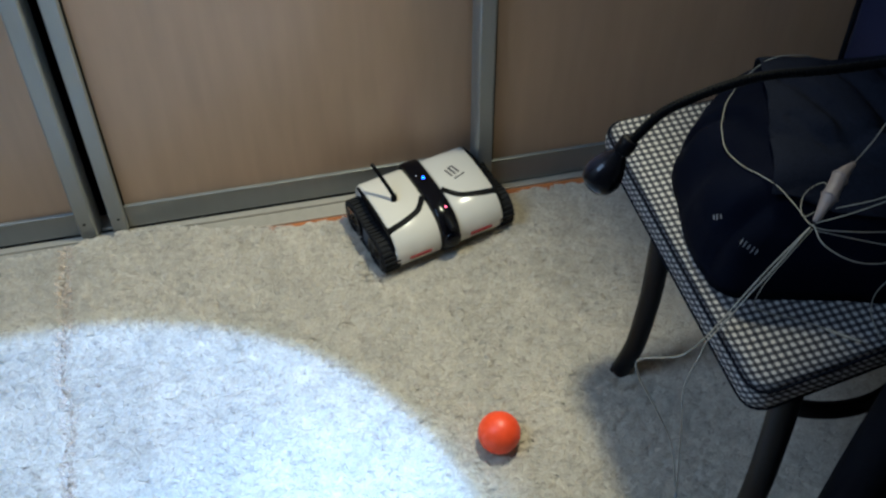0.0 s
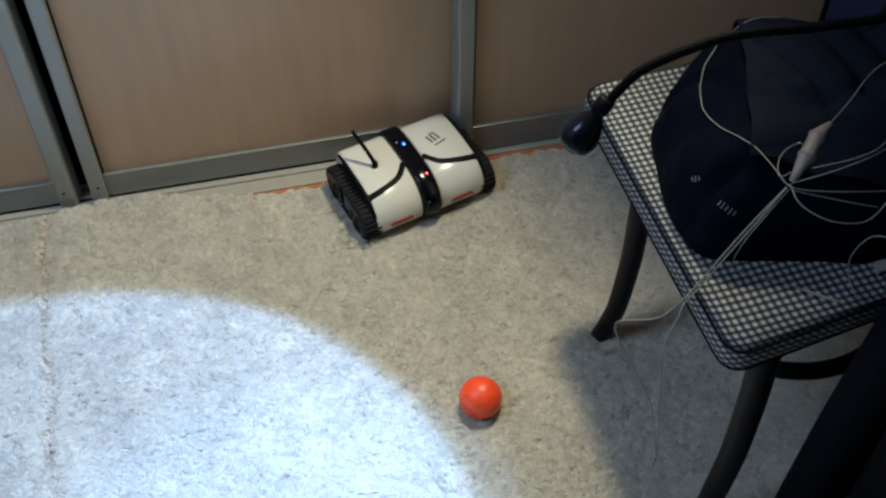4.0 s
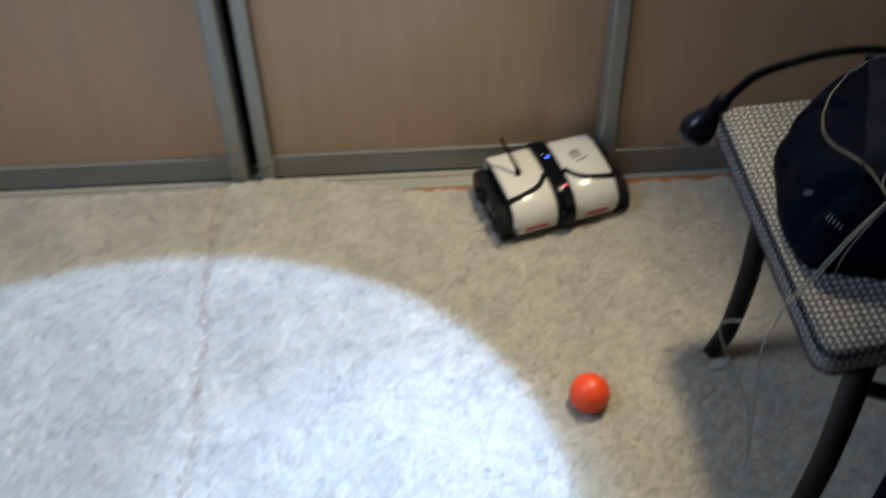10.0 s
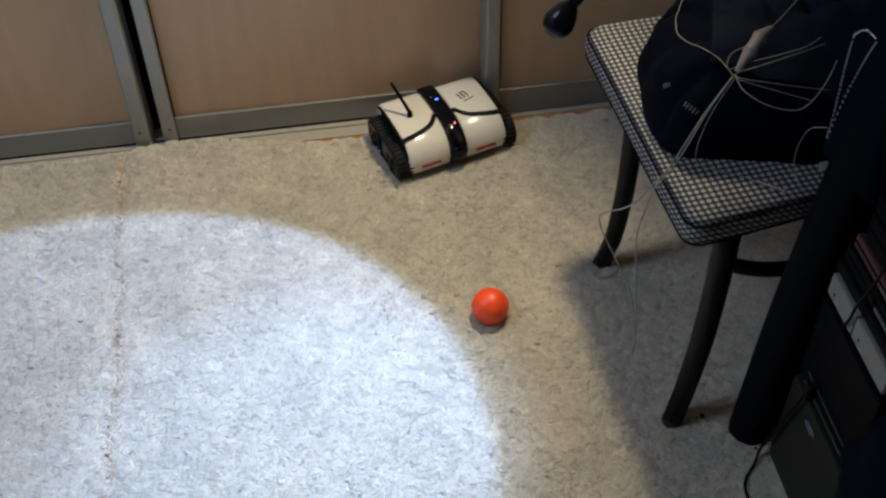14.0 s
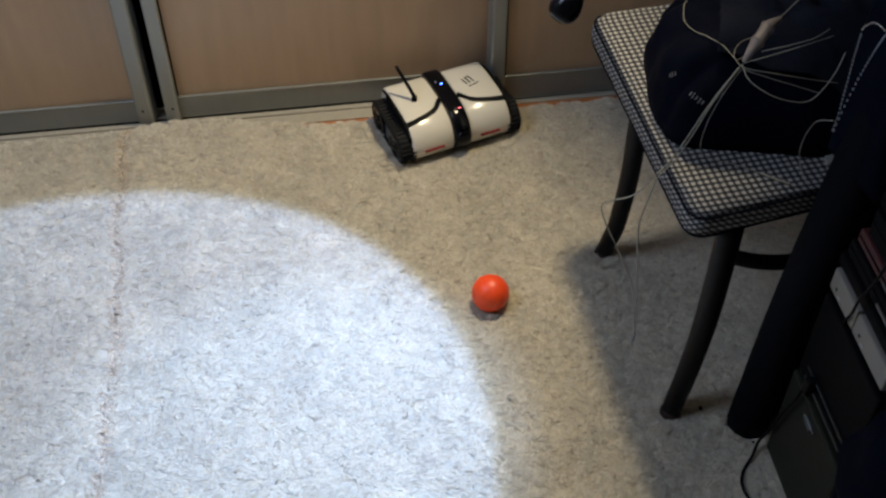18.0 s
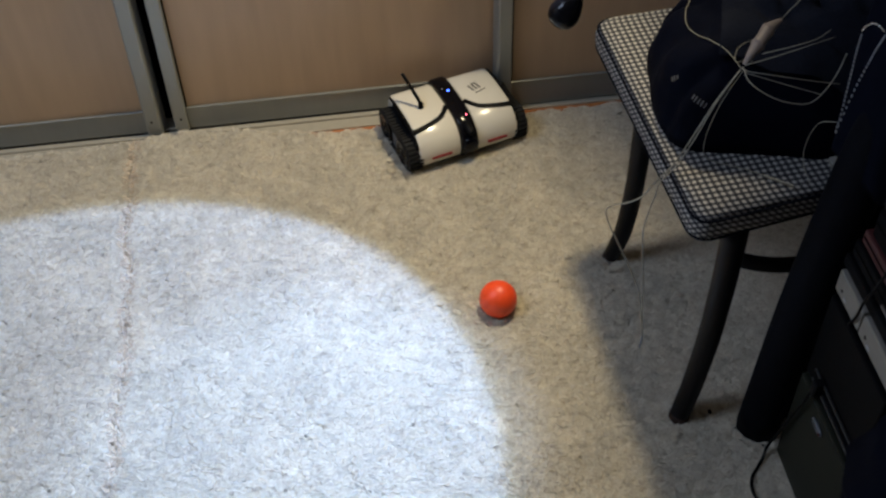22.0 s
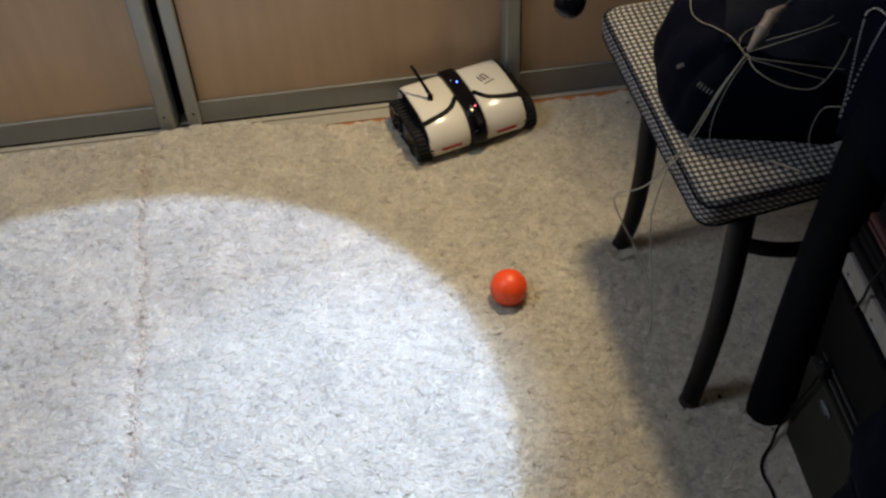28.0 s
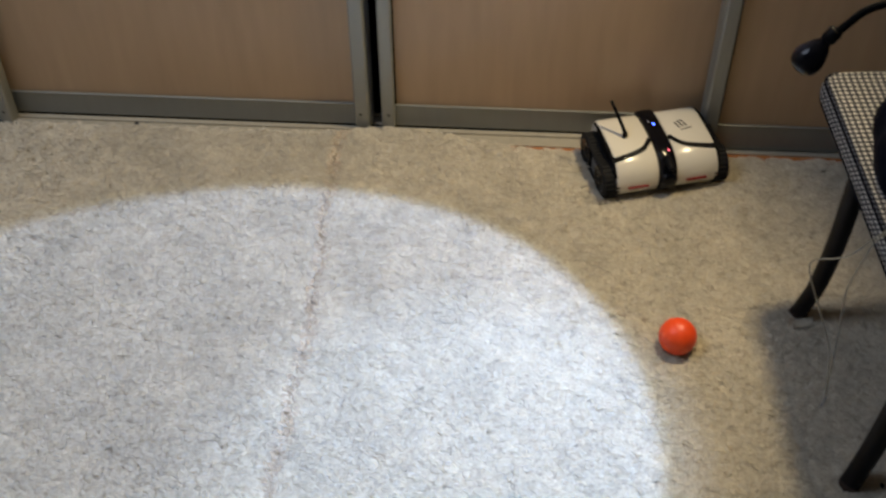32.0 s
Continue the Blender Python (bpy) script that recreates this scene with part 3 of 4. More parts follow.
bars_on_bag((0.136, -0.623, 0.564), (0.0040, -0.0030, 0.0030), 3, 0.0012, 0.0070, "print")
bars_on_bag((0.156, -0.669, 0.558), (0.0034, -0.0040, -0.0012), 5, 0.0013, 0.0085, "print")


BACK_TAB = [(0.330, -0.748), (0.346, -0.745), (0.347, -0.730), (0.332, -0.732)]
tab = loft([[Vector((x, y, z)) for x, y in BACK_TAB] for z in (0.4800, 0.4830, 0.4860)])
part("side_tab", tab, M_TABW, bag, "pale stiff tab at the foot of the bag")


# ---- pale cord lying over the bag and hanging to the floor ----
cord = thing("pale_cord", "tangled pale cable with a milky joint over the bag", "cable")


def strand(pts, r=0.0011, gap=0.003, label="", slip=0.005):
    """One lead of the cable, kept outside the bag."""
    pts = [(x + slip, y, z) for x, y, z in pts]
    line = [on_bag(p, gap) if gap else p for p in spline(pts, 3)]
    return part("strand", tube(line, r * 0.58, 2, 7), M_CORD, cord, label, True)


KNOT = (0.170, -0.744, 0.668)
strand([(0.360, -0.470, 0.560), (0.330, -0.440, 0.600), (0.316, -0.432, 0.618), (0.283, -0.432, 0.626), (0.259, -0.432, 0.624), (0.243, -0.432, 0.612), (0.236, -0.432, 0.604), (0.226, -0.436, 0.604), (0.212, -0.447, 0.594), (0.197, -0.462, 0.588), (0.184, -0.485, 0.584), (0.173, -0.512, 0.588), (0.167, -0.549, 0.590), (0.167, -0.599, 0.609), (0.180, -0.640, 0.625), (0.176, -0.700, 0.648), (0.172, -0.742, 0.665), (0.208, -0.752, 0.66), (0.259, -0.745, 0.64), (0.309, -0.736, 0.62)], 0.0013)
# two leads run off the cushion: one makes a loop in the air, and both end in one loose tip
strand([KNOT, (0.147, -0.737, 0.61), (0.130, -0.724, 0.54), (0.112, -0.722, 0.495), (0.090, -0.731, 0.478), (0.074, -0.722, 0.440), (0.062, -0.700, 0.408), (0.048, -0.684, 0.390), (0.039, -0.678, 0.374), (0.046, -0.684, 0.345), (0.070, -0.700, 0.290), (0.092, -0.720, 0.232), (0.092, -0.758, 0.182), (0.090, -0.768, 0.166)], 0.0019, slip=0.0)
strand([KNOT, (0.145, -0.745, 0.615), (0.134, -0.728, 0.545), (0.117, -0.724, 0.496), (0.093, -0.735, 0.478), (0.087, -0.738, 0.455), (0.082, -0.736, 0.420), (0.077, -0.740, 0.385), (0.081, -0.748, 0.330), (0.086, -0.756, 0.260), (0.091, -0.764, 0.185), (0.087, -0.770, 0.160)], 0.0018, slip=0.0)
part("lead_tip", tube([(0.0915, -0.766, 0.178), (0.089, -0.769, 0.166), (0.086, -0.772, 0.156)], [0.0012, 0.0017, 0.0008], 3, 8), M_STITCH, cord, "tinned end of the loose leads", True)
strand([(0.168, -0.743, 0.672), (0.173, -0.765, 0.662), (0.204, -0.780, 0.645), (0.246, -0.778, 0.63), (0.268, -0.772, 0.64), (0.287, -0.760, 0.66), (0.299, -0.748, 0.68)], 0.0014)
strand([(0.169, -0.745, 0.675), (0.203, -0.752, 0.69), (0.245, -0.750, 0.70), (0.286, -0.732, 0.695)])
strand([(0.192, -0.738, 0.685), (0.226, -0.748, 0.70), (0.255, -0.745, 0.705), (0.279, -0.730, 0.705)])
strand([(0.171, -0.748, 0.666), (0.200, -0.752, 0.655), (0.240, -0.757, 0.640), (0.275, -0.758, 0.625)], 0.0012)
strand([(0.168, -0.745, 0.666), (0.151, -0.742, 0.62), (0.147, -0.724, 0.555), (0.153, -0.709, 0.50), (0.169, -0.710, 0.4815), (0.207, -0.734, 0.4830), (0.258, -0.772, 0.4825)])
strand([(0.228, -0.750, 0.4830), (0.245, -0.764, 0.483), (0.262, -0.776, 0.482)], 0.0032, 0.003, "thicker end of the cord")
strand([(0.284, -0.776, 0.4835), (0.280, -0.752, 0.4990), (0.279, -0.746, 0.53), (0.279, -0.763, 0.58), (0.290, -0.785, 0.6)], 0.0014, 0)
strand([(0.190, -0.725, 0.690), (0.207, -0.686, 0.668), (0.184, -0.694, 0.668), (0.170, -0.710, 0.668), (0.165, -0.728, 0.668), (0.182, -0.724, 0.668), (0.182, -0.735, 0.672)], 0.0011)
JOINT = [(0.175, -0.742, 0.674), (0.181, -0.738, 0.682), (0.188, -0.731, 0.686), (0.195, -0.725, 0.690), (0.203, -0.717, 0.694), (0.212, -0.708, 0.698), (0.221, -0.702, 0.700), (0.233, -0.695, 0.701)]
joint = part("joint", tube(JOINT, [0.0030, 0.0050, 0.0066, 0.0088, 0.0078, 0.0086, 0.0060, 0.0028], 4, 12), M_CONN, cord, "milky plastic cable joint", True)
for k in (3, 5):
    a, b = Vector(JOINT[k]), Vector(JOINT[k + 1])
    part("rib", lathe([(0.0080, -0.0016), (0.0096, -0.0008), (0.0096, 0.0008), (0.0080, 0.0016)], 14, m=Matrix.Translation(a) @ (b - a).to_track_quat("Z", "Y").to_matrix().to_4x4()), M_CONN, joint, "", True)
strand([(0.226, -0.696, 0.701), (0.251, -0.682, 0.715), (0.29, -0.655, 0.73), (0.36, -0.62, 0.72)], 0.0013)


# ---- gooseneck lamp ----
lamp = thing("gooseneck_lamp", "glossy black gooseneck lamp, switched off, over the chair", "lamp")
NECK = [(-0.033, -0.692, 0.766), (-0.010, -0.690, 0.795), (0.011, -0.690, 0.816), (0.060, -0.690, 0.834), (0.109, -0.690, 0.841), (0.191, -0.690, 0.835), (0.36, -0.670, 0.815), (0.53, -0.64, 0.80), (0.598, -0.62, 0.800)]
part("neck", tube(NECK, [0.0046] * 9, 10, 12), M_CASE, lamp, "black ribbed flexible neck", True)
rib_bm = bmesh.new()
line = spline(NECK, 14)
for a, b in zip(line[:-1:1], line[1::1]):
    d = (b - a).normalized()
    lathe([(0.0044, -0.0012), (0.0052, -0.0005), (0.0052, 0.0005), (0.0044, 0.0012)], 10, rib_bm, Matrix.Translation((a + b) / 2) @ d.to_track_quat("Z", "Y").to_matrix().to_4x4())
tagged(part("neck_sleeve", rib_bm, M_CASE, lamp, "", True), kind="stuff")
HEAD = Matrix.Translation((-0.046, -0.695, 0.748)) @ Vector((-0.55, -0.12, -0.80)).to_track_quat("Z", "Y").to_matrix().to_4x4()
part("shade", lathe([(0.0065, -0.030), (0.0080, -0.024), (0.0130, -0.017), (0.0178, -0.006), (0.0198, 0.003), (0.0190, 0.010), (0.0165, 0.016), (0.0120, 0.0195)], 28, m=HEAD), M_BLACKGLOSS, lamp, "glossy black bullet shade", True)
part("collar", lathe([(0.0080, -0.044), (0.0092, -0.042), (0.0092, -0.029), (0.0080, -0.027)], 20, m=HEAD), M_BLACK, lamp, "", True)
part("lens", lathe([(0.0116, 0.0190), (0.0110, 0.0205), (0.006, 0.0214)], 24, m=HEAD), M_CASE, lamp, "unlit dark lens", True)
part("clamp", box(0.588, 0.622, -0.64, -0.60, 0.775, 0.830, 0.004), M_BLACK, lamp)


# ---- black leg with a garment hung over it ----
post = thing("table_leg", "thick black round leg standing on the carpet", "table leg")
part("shaft", tube([(0.275, -0.850, 0.004), (0.288, -0.851, 0.3), (0.304, -0.853, 0.52), (0.320, -0.853, 0.66), (0.345, -0.852, 0.78)], [0.0335, 0.0345, 0.0350, 0.0345, 0.030], 6, 28), M_POST, post, "", True)

# added slab that keeps the gap between leg and computer dark
part("gap_filler", box(0.300, 0.368, -0.842, -0.804, 0.004, 0.62, 0.003), M_POST, post, "black slab added behind the leg to darken the gap")
part("foot", lathe([(0.031, 0.001), (0.0340, 0.003), (0.0345, 0.012), (0.0337, 0.015)], 28, m=Matrix.Translation((0.275, -0.850, 0))), M_RUBBER, post, "black rubber foot", True)

denim = thing("hanging_jeans", "dark navy denim garment hung over the black leg", "clothing")


def drape():
    bm = bmesh.new()
    nu, nv = 44, 26
    rows = []
    for j in range(nv + 1):
        t = j / nv
        z = 0.565 + 0.29 * t
        k = (1.0 if t < 0.85 else math.sqrt(max(0.02, 1 - ((t - 0.85) / 0.15) ** 2))) 
        row = []
        for i in range(nu):
            th = 2 * math.pi * i / nu
            fold = 1 + 0.025 * math.sin(5 * th + 3 * t) + 0.02 * math.sin(9 * th - 5 * t) + 0.05 * noise.noise(Vector((math.cos(th) * 2, math.sin(th) * 2, z * 7)))
            row.append(bm.verts.new((0.374 + 0.087 * k * fold * math.copysign(abs(math.cos(th)) ** 0.5, math.cos(th)), -0.842 + 0.066 * k * fold * math.copysign(abs(math.sin(th)) ** 0.5, math.sin(th)), z + 0.02 * math.sin(2 * th + 1) * (1 - t))))
        rows.append(row)
    for a, b in zip(rows, rows[1:]):
        for i in range(nu):
            bm.faces.new((a[i], a[(i + 1) % nu], b[(i + 1) % nu], b[i]))
    bm.faces.new(rows[0][::-1]), bm.faces.new(rows[-1])
    bmesh.ops.recalc_face_normals(bm, faces=bm.faces)
    return bm


drape_bm = drape()
CLOTH = BVHTree.FromBMesh(drape_bm)
part("cloth", drape_bm, M_DENIM, denim, "", True)


def stitches(pts, count):
    bm = bmesh.new()
    line = spline(pts, 30)
    for k in range(count):
        f = k / count * (len(line) - 1.001)
        i = int(f)
        p, d = line[i].lerp(line[i + 1], f - i), (line[i + 1] - line[i]).normalized()
        q, n, _, _ = CLOTH.find_nearest(p)
        d = (d - n * d.dot(n)).normalized()
        m = Matrix((d, n.cross(d), n)).transposed().to_4x4()
        m.translation = q + n * 0.0014
        bmesh.ops.create_cube(bm, size=1, matrix=m @ Matrix.Diagonal((0.0036, 0.0021, 0.0014, 1)))
    return bm


def beads(pts, count):
    bm = bmesh.new()
    line = spline(pts, 30)
    for k in range(count):
        q, n, _, _ = CLOTH.find_nearest(line[int(k / count * (len(line) - 1))])
        bmesh.ops.create_icosphere(bm, subdivisions=1, radius=0.0019, matrix=Matrix.Translation(q + n * 0.0012))
    return bm


for pts in ([(0.284, -0.807, 0.605), (0.284, -0.799, 0.655), (0.284, -0.795, 0.705), (0.284, -0.794, 0.749)], [(0.284, -0.810, 0.607), (0.284, -0.816, 0.687), (0.284, -0.831, 0.745), (0.284, -0.844, 0.782)]):
    tagged(part("stitching", stitches(pts, 24), M_STITCH, denim, "pale stitched seam"), kind="stuff")
tagged(part("bead_chain", beads([(0.284, -0.793, 0.751), (0.284, -0.813, 0.773), (0.284, -0.843, 0.783)], 13), M_CHROME, denim, "short bright metal bead chain", True), kind="stuff")


# ---- computer case with boxes on top ----
case = thing("computer_case", "black computer tower with smoked front and beige drives", "computer")
FX, CY0, CY1 = 0.298, -1.085, -0.895
part("shell", box(FX + 0.006, FX + 0.44, CY0, CY1, 0.012, 0.480, 0.004), M_CASE, case, "black sheet-metal shell")
part("lower_panel", box(FX - 0.010, FX + 0.006, CY0 + 0.004, CY1 - 0.004, 0.022, 0.225, 0.005, 3), M_OLIVE, case, "smoked olive-grey plastic panel")
part("middle_panel", box(FX - 0.004, FX + 0.006, CY0 + 0.004, CY1 - 0.004, 0.229, 0.395, 0.003), M_CASE, case, "matt black front")
for z, h in ((0.240, 0.006), (0.262, 0.004)):
    part("trim_strip", box(FX - 0.008, FX - 0.0042, CY0 + 0.03, CY1 - 0.03, z, z + h, 0.001), M_STRIP, case, "thin grey strip")
for a, b in ((CY1 - 0.086, CY1 - 0.010), (CY0 + 0.006, CY1 - 0.0885)):
    d = part("drive", box(FX - 0.007, FX + 0.004, a, b, 0.415, 0.452, 0.002), M_BEZEL, case, "aged beige drive bezel")
    part("eject_button", box(FX - 0.0082, FX - 0.0068, b - 0.034, b - 0.026, 0.421, 0.426, 0.0004), M_GREYPL, d)
    part("indicator_hole", lathe([(0.0026, 0), (0.0026, 0.0004), (0.001, 0.0006)], 10, m=Matrix.Translation((FX - 0.0070, b - 0.018, 0.428)) @ Euler((0, radians(-90), 0)).to_matrix().to_4x4()), M_GAP, d, "small dark hole", True)
badge = part("badge", lathe([(0.010, 0), (0.010, 0.002), (0.008, 0.0032)], 24, m=Matrix.Translation((FX - 0.0102, -0.980, 0.200)) @ Euler((0, radians(-90), 0)).to_matrix().to_4x4() @ Matrix.Diagonal((0.7, 1.7, 1, 1))), M_SIDE, case, "oval silver badge", True)
part("badge_dot", lathe([(0.0030, 0), (0.0030, 0.0012), (0.0020, 0.0018)], 12, m=Matrix.Translation((FX - 0.0130, -0.992, 0.200)) @ Euler((0, radians(-90), 0)).to_matrix().to_4x4()), M_RED, badge, "small red dot", True)
part("front_lip", box(FX - 0.004, FX + 0.006, CY0 + 0.004, CY1 - 0.004, 0.457, 0.478, 0.003), M_CASE, case)
for x in (FX + 0.03, FX + 0.38):
    for y in (CY0 + 0.02, CY1 - 0.05):
        part("foot", box(x, x + 0.03, y, y + 0.03, 0.002, 0.012, 0.002), M_RUBBER, case)

for k, (y0, y1, z0, z1, mt, lab) in enumerate(((-1.07, -0.905, 0.481, 0.508, M_CASE, "flat black box lying on the computer case"), (-1.06, -0.91, 0.509, 0.530, M_RED, "flat red cardboard box lying on the black box"), (-1.075, -0.92, 0.531, 0.575, M_CASE, "black box lying on the red box"), (-1.07, -0.915, 0.576, 0.600, M_CASE, "dark flat box on top of the pile"))):
    bx = thing("flat_box", lab, "box", group="pile of boxes on the computer")
    part("carton", box(FX + 0.004 * k, FX + 0.25, y0, y1, z0, z1, 0.002), mt, bx)
    part("lid_edge", box(FX + 0.004 * k - 0.0015, FX + 0.004 * k - 0.0001, y0 + 0.004, y1 - 0.004, (z0 + z1) / 2, (z0 + z1) / 2 + 0.002), M_CASE, bx)
    part("print_bar", box(FX + 0.004 * k - 0.0015, FX + 0.004 * k - 0.0001, y0 + 0.03, y0 + 0.07, z0 + 0.004, z0 + 0.009), M_TAG if k == 2 else M_LOGO, bx, "plain printed bar")

wire = thing("power_cable", "thin black cable on the carpet by the computer", "cable")
part("lead", tube([(0.2845, -0.950, 0.250), (0.2800, -0.946, 0.232), (0.2795, -0.941, 0.204), (0.2800, -0.927, 0.160), (0.2790, -0.909, 0.086), (0.274, -0.899, 0.035), (0.262, -0.914, 0.019), (0.238, -0.941, 0.018), (0.231, -0.966, 0.018), (0.235, -1.00, 0.018), (0.228, -1.06, 0.017), (0.205, -1.12, 0.017), (0.18, -1.20, 0.017)], 0.0024, 8, 8), M_BLACK, wire, "", True)
part("lead", tube([(0.284, -1.008, 0.580), (0.284, -0.999, 0.530), (0.284, -0.984, 0.479), (0.284, -0.980, 0.448), (0.292, -0.960, 0.405), (0.300, -0.955, 0.400)], 0.0020, 8, 8), M_BLACK, wire, "", True)
part("plug", box(0.2785, 0.2935, -0.958, -0.944, 0.240, 0.268, 0.003), M_BLACK, wire)


# ---- dark sack slumped at the corner of the computer ----
def sack():
    """A standing sack with a waist, a bulging neck and loose folds."""
    loops = []
    for z, r in ((0.010, 0.050), (0.020, 0.066), (0.060, 0.078), (0.130, 0.084), (0.190, 0.084), (0.250, 0.074), (0.300, 0.064), (0.325, 0.064), (0.350, 0.080), (0.368, 0.083), (0.390, 0.074), (0.420, 0.066), (0.450, 0.064), (0.468, 0.050), (0.474, 0.024)):
        ring = []
        for k in range(36):
            a = 2 * math.pi * k / 36
            f = 1 + 0.045 * math.sin(5 * a + 9 * z) + 0.03 * math.sin(9 * a - 14 * z) + 0.05 * noise.noise(Vector((2 * math.cos(a), 2 * math.sin(a), z * 12)))
            ring.append(Vector((0.293 + r * f * math.cos(a), -1.186 + r * f * math.sin(a), z)))
        loops.append(ring)
    return loft(loops)


bundle = thing("sack", "black fabric sack slumped on the carpet beside the computer", "sack")
part("body", sack(), M_BAG, bundle, "", True)
part("tie", tube([(0.293 + 0.068 * math.cos(a), -1.186 + 0.068 * math.sin(a), 0.314 + 0.004 * math.sin(2 * a)) for a in (2 * math.pi * k / 20 for k in range(21))], 0.0035, 2, 8), M_PIPING, bundle, "dark cord round the neck", True)


# ---- ball ----
ball = thing("ball", "small orange plastic ball with a seam on the carpet", "ball", pose(-0.0935, -0.540, 0.0385, 20, 30, 0))
bm = bmesh.new()
bmesh.ops.create_uvsphere(bm, u_segments=40, v_segments=24, radius=0.0332)
part("shell", bm, M_ORANGE, ball, "", True)
part("seam", tube([(0.0331 * math.cos(a), 0.0331 * math.sin(a), 0) for a in (2 * math.pi * k / 24 for k in range(25))], 0.0005, 2, 6), M_ORANGE, ball, "", True)


# ---- toy tank with a camera ----
tank = thing("toy_tank", "white and black toy tank with tracks, antenna and lights", "toy", pose(-0.106, -0.068, 0.009, 0, 0, 16.0) @ Matrix.Diagonal((1.0, 0.96, 0.94, 1)))
WHEELS, WHEEL_R, HUB_Z = (-0.046, 0.046), 0.038, 0.038


def track_line(n=11):
    """The way of the track round its two wheels, (y, z), drawn in at the waist between them."""
    out = []
    for c, s in ((WHEELS[1], -90), (WHEELS[0], 90)):
        out += [(c + WHEEL_R * math.cos(a), HUB_Z + WHEEL_R * math.sin(a)) for a in (radians(s + 180 * k / n) for k in range(n + 1))]
        side = 1 if s < 0 else -1
        for f in (0.25, 0.5, 0.75):
            out.append((side * (0.046 - 0.092 * f), HUB_Z + side * (WHEEL_R - (0.006 if side > 0 else 0.011) * math.sin(f * math.pi))))
    return out


def slab(outline, xs):
    """A sheet with the given (y, z) outline, skinned through stations (x, shrink)."""
    cy = sum(p[0] for p in outline) / len(outline)
    cz = sum(p[1] for p in outline) / len(outline)
    return loft([[Vector((x, cy + (y - cy) * k, cz + (z - cz) * k)) for y, z in outline] for x, k in xs])


for sgn in (-1, 1):
    line = track_line()
    track = part("track", slab(line, [(sgn * a, k) for a, k in ((0.097, 0.96), (0.100, 1.0), (0.127, 1.0), (0.130, 0.96), (0.1302, 0.86), (0.1255, 0.84))]), M_RUBBER, tank, "black rubber track")
    tread, step = bmesh.new(), 0.0095
    loop = [Vector((0, y, z)) for y, z in line + line[:1]]
    left = 0.0
    for a, b in zip(loop, loop[1:]):
        d = b - a
        while left < d.length:
            q, t = a + d * (left / d.length), d.normalized()
            n = Vector((0, t.z, -t.y))
            m = Matrix((Vector((1, 0, 0)), t, n)).transposed().to_4x4()
            m.translation = Vector((sgn * 0.1135, q.y, q.z)) + n * 0.0008
            bmesh.ops.create_cube(tread, size=1, matrix=m @ Matrix.Diagonal((0.030, 0.0046, 0.0040, 1)))
            left += step
        left -= d.length
    tagged(part("tread", tread, M_RUBBER, track, "raised tread bars"), kind="stuff")
    for y in WHEELS:
        m = Matrix.Translation((sgn * 0.1270, y, HUB_Z)) @ Euler((0, radians(90 * sgn), 0)).to_matrix().to_4x4()
        wheel = part("wheel", lathe([(0.031, 0), (0.031, 0.0030), (0.029, 0.0042), (0.024, 0.0030), (0.022, 0.0012), (0.011, 0.0012), (0.009, 0.0040), (0.004, 0.0048)], 28, m=m), M_BLACKGLOSS, tank, "black dished wheel", True)
        part("hub_cap", lathe([(0.0045, 0.0040), (0.0045, 0.0058), (0.0030, 0.0066)], 14, m=m), M_RUBBER, wheel, "", True)
    part("side_plate", box(min(sgn * 0.119, sgn * 0.1262), max(sgn * 0.119, sgn * 0.1262), -0.015, 0.015, 0.016, 0.050, 0.0015), M_SIDE, tank, "blue-grey plate between the wheels")

# shell profile from the rear bottom over the flat deck to the nose
PROFILE = [(-0.074, 0.016), (-0.082, 0.024), (-0.086, 0.038), (-0.085, 0.054), (-0.079, 0.070), (-0.068, 0.083), (-0.052, 0.0925), (-0.032, 0.0980), (0.005, 0.1000), (0.046, 0.0995), (0.074, 0.0945), (0.087, 0.081), (0.093, 0.060), (0.094, 0.038), (0.087, 0.020)]


def shell(x0, x1, lift, grow=1.0):
    line = [Vector((0, y * grow, z + lift * min(1, max(0, (z - 0.02) / 0.03)))) for y, z in PROFILE]
    line = spline(line, 3)
    w = math.copysign(1.0, x1 - x0)
    loops = []
    for x, k, dz in ((x0, 0.975, -0.004), (x0 + w * 0.0015, 0.992, -0.0012), (x0 + w * 0.004, 1.0, 0.0), (x1 - w * 0.006, 1.0, 0.0), (x1 - w * 0.002, 0.992, -0.0014), (x1, 0.972, -0.0045)):
        loops.append([Vector((x, p.y * k, p.z + dz * max(0, (p.z - 0.03) / 0.06))) for p in line])
    bm = loft(loops)
    bmesh.ops.recalc_face_normals(bm, faces=bm.faces)
    return bm


def top_z(y):
    for (a, za), (c, zc) in zip(PROFILE[3:], PROFILE[4:13]):
        if a <= y <= c:
            return za + (zc - za) * (y - a) / (c - a)
    return 0.09


def ribbon(pts, width):
    """A flat band laid over the shell along a line of (x, y)."""
    bm, rows = bmesh.new(), []
    line = spline([(x, y, 0) for x, y in pts], 5)
    for k, q in enumerate(line):
        d = (line[min(k + 1, len(line) - 1)] - line[max(k - 1, 0)]).normalized()
        s = Vector((-d.y, d.x, 0)) * width / 2
        rows.append([bm.verts.new((p.x, p.y, top_z(p.y) + h)) for p, h in ((q - s, -0.002), (q - s, 0.0016), (q, 0.0024), (q + s, 0.0016), (q + s, -0.002))])
    for a, c in zip(rows, rows[1:]):
        for m in range(5):
            bm.faces.new((a[m], a[(m + 1) % 5], c[(m + 1) % 5], c[m]))
    bm.faces.new(rows[0][::-1]), bm.faces.new(rows[-1])
    bmesh.ops.recalc_face_normals(bm, faces=bm.faces)
    return bm


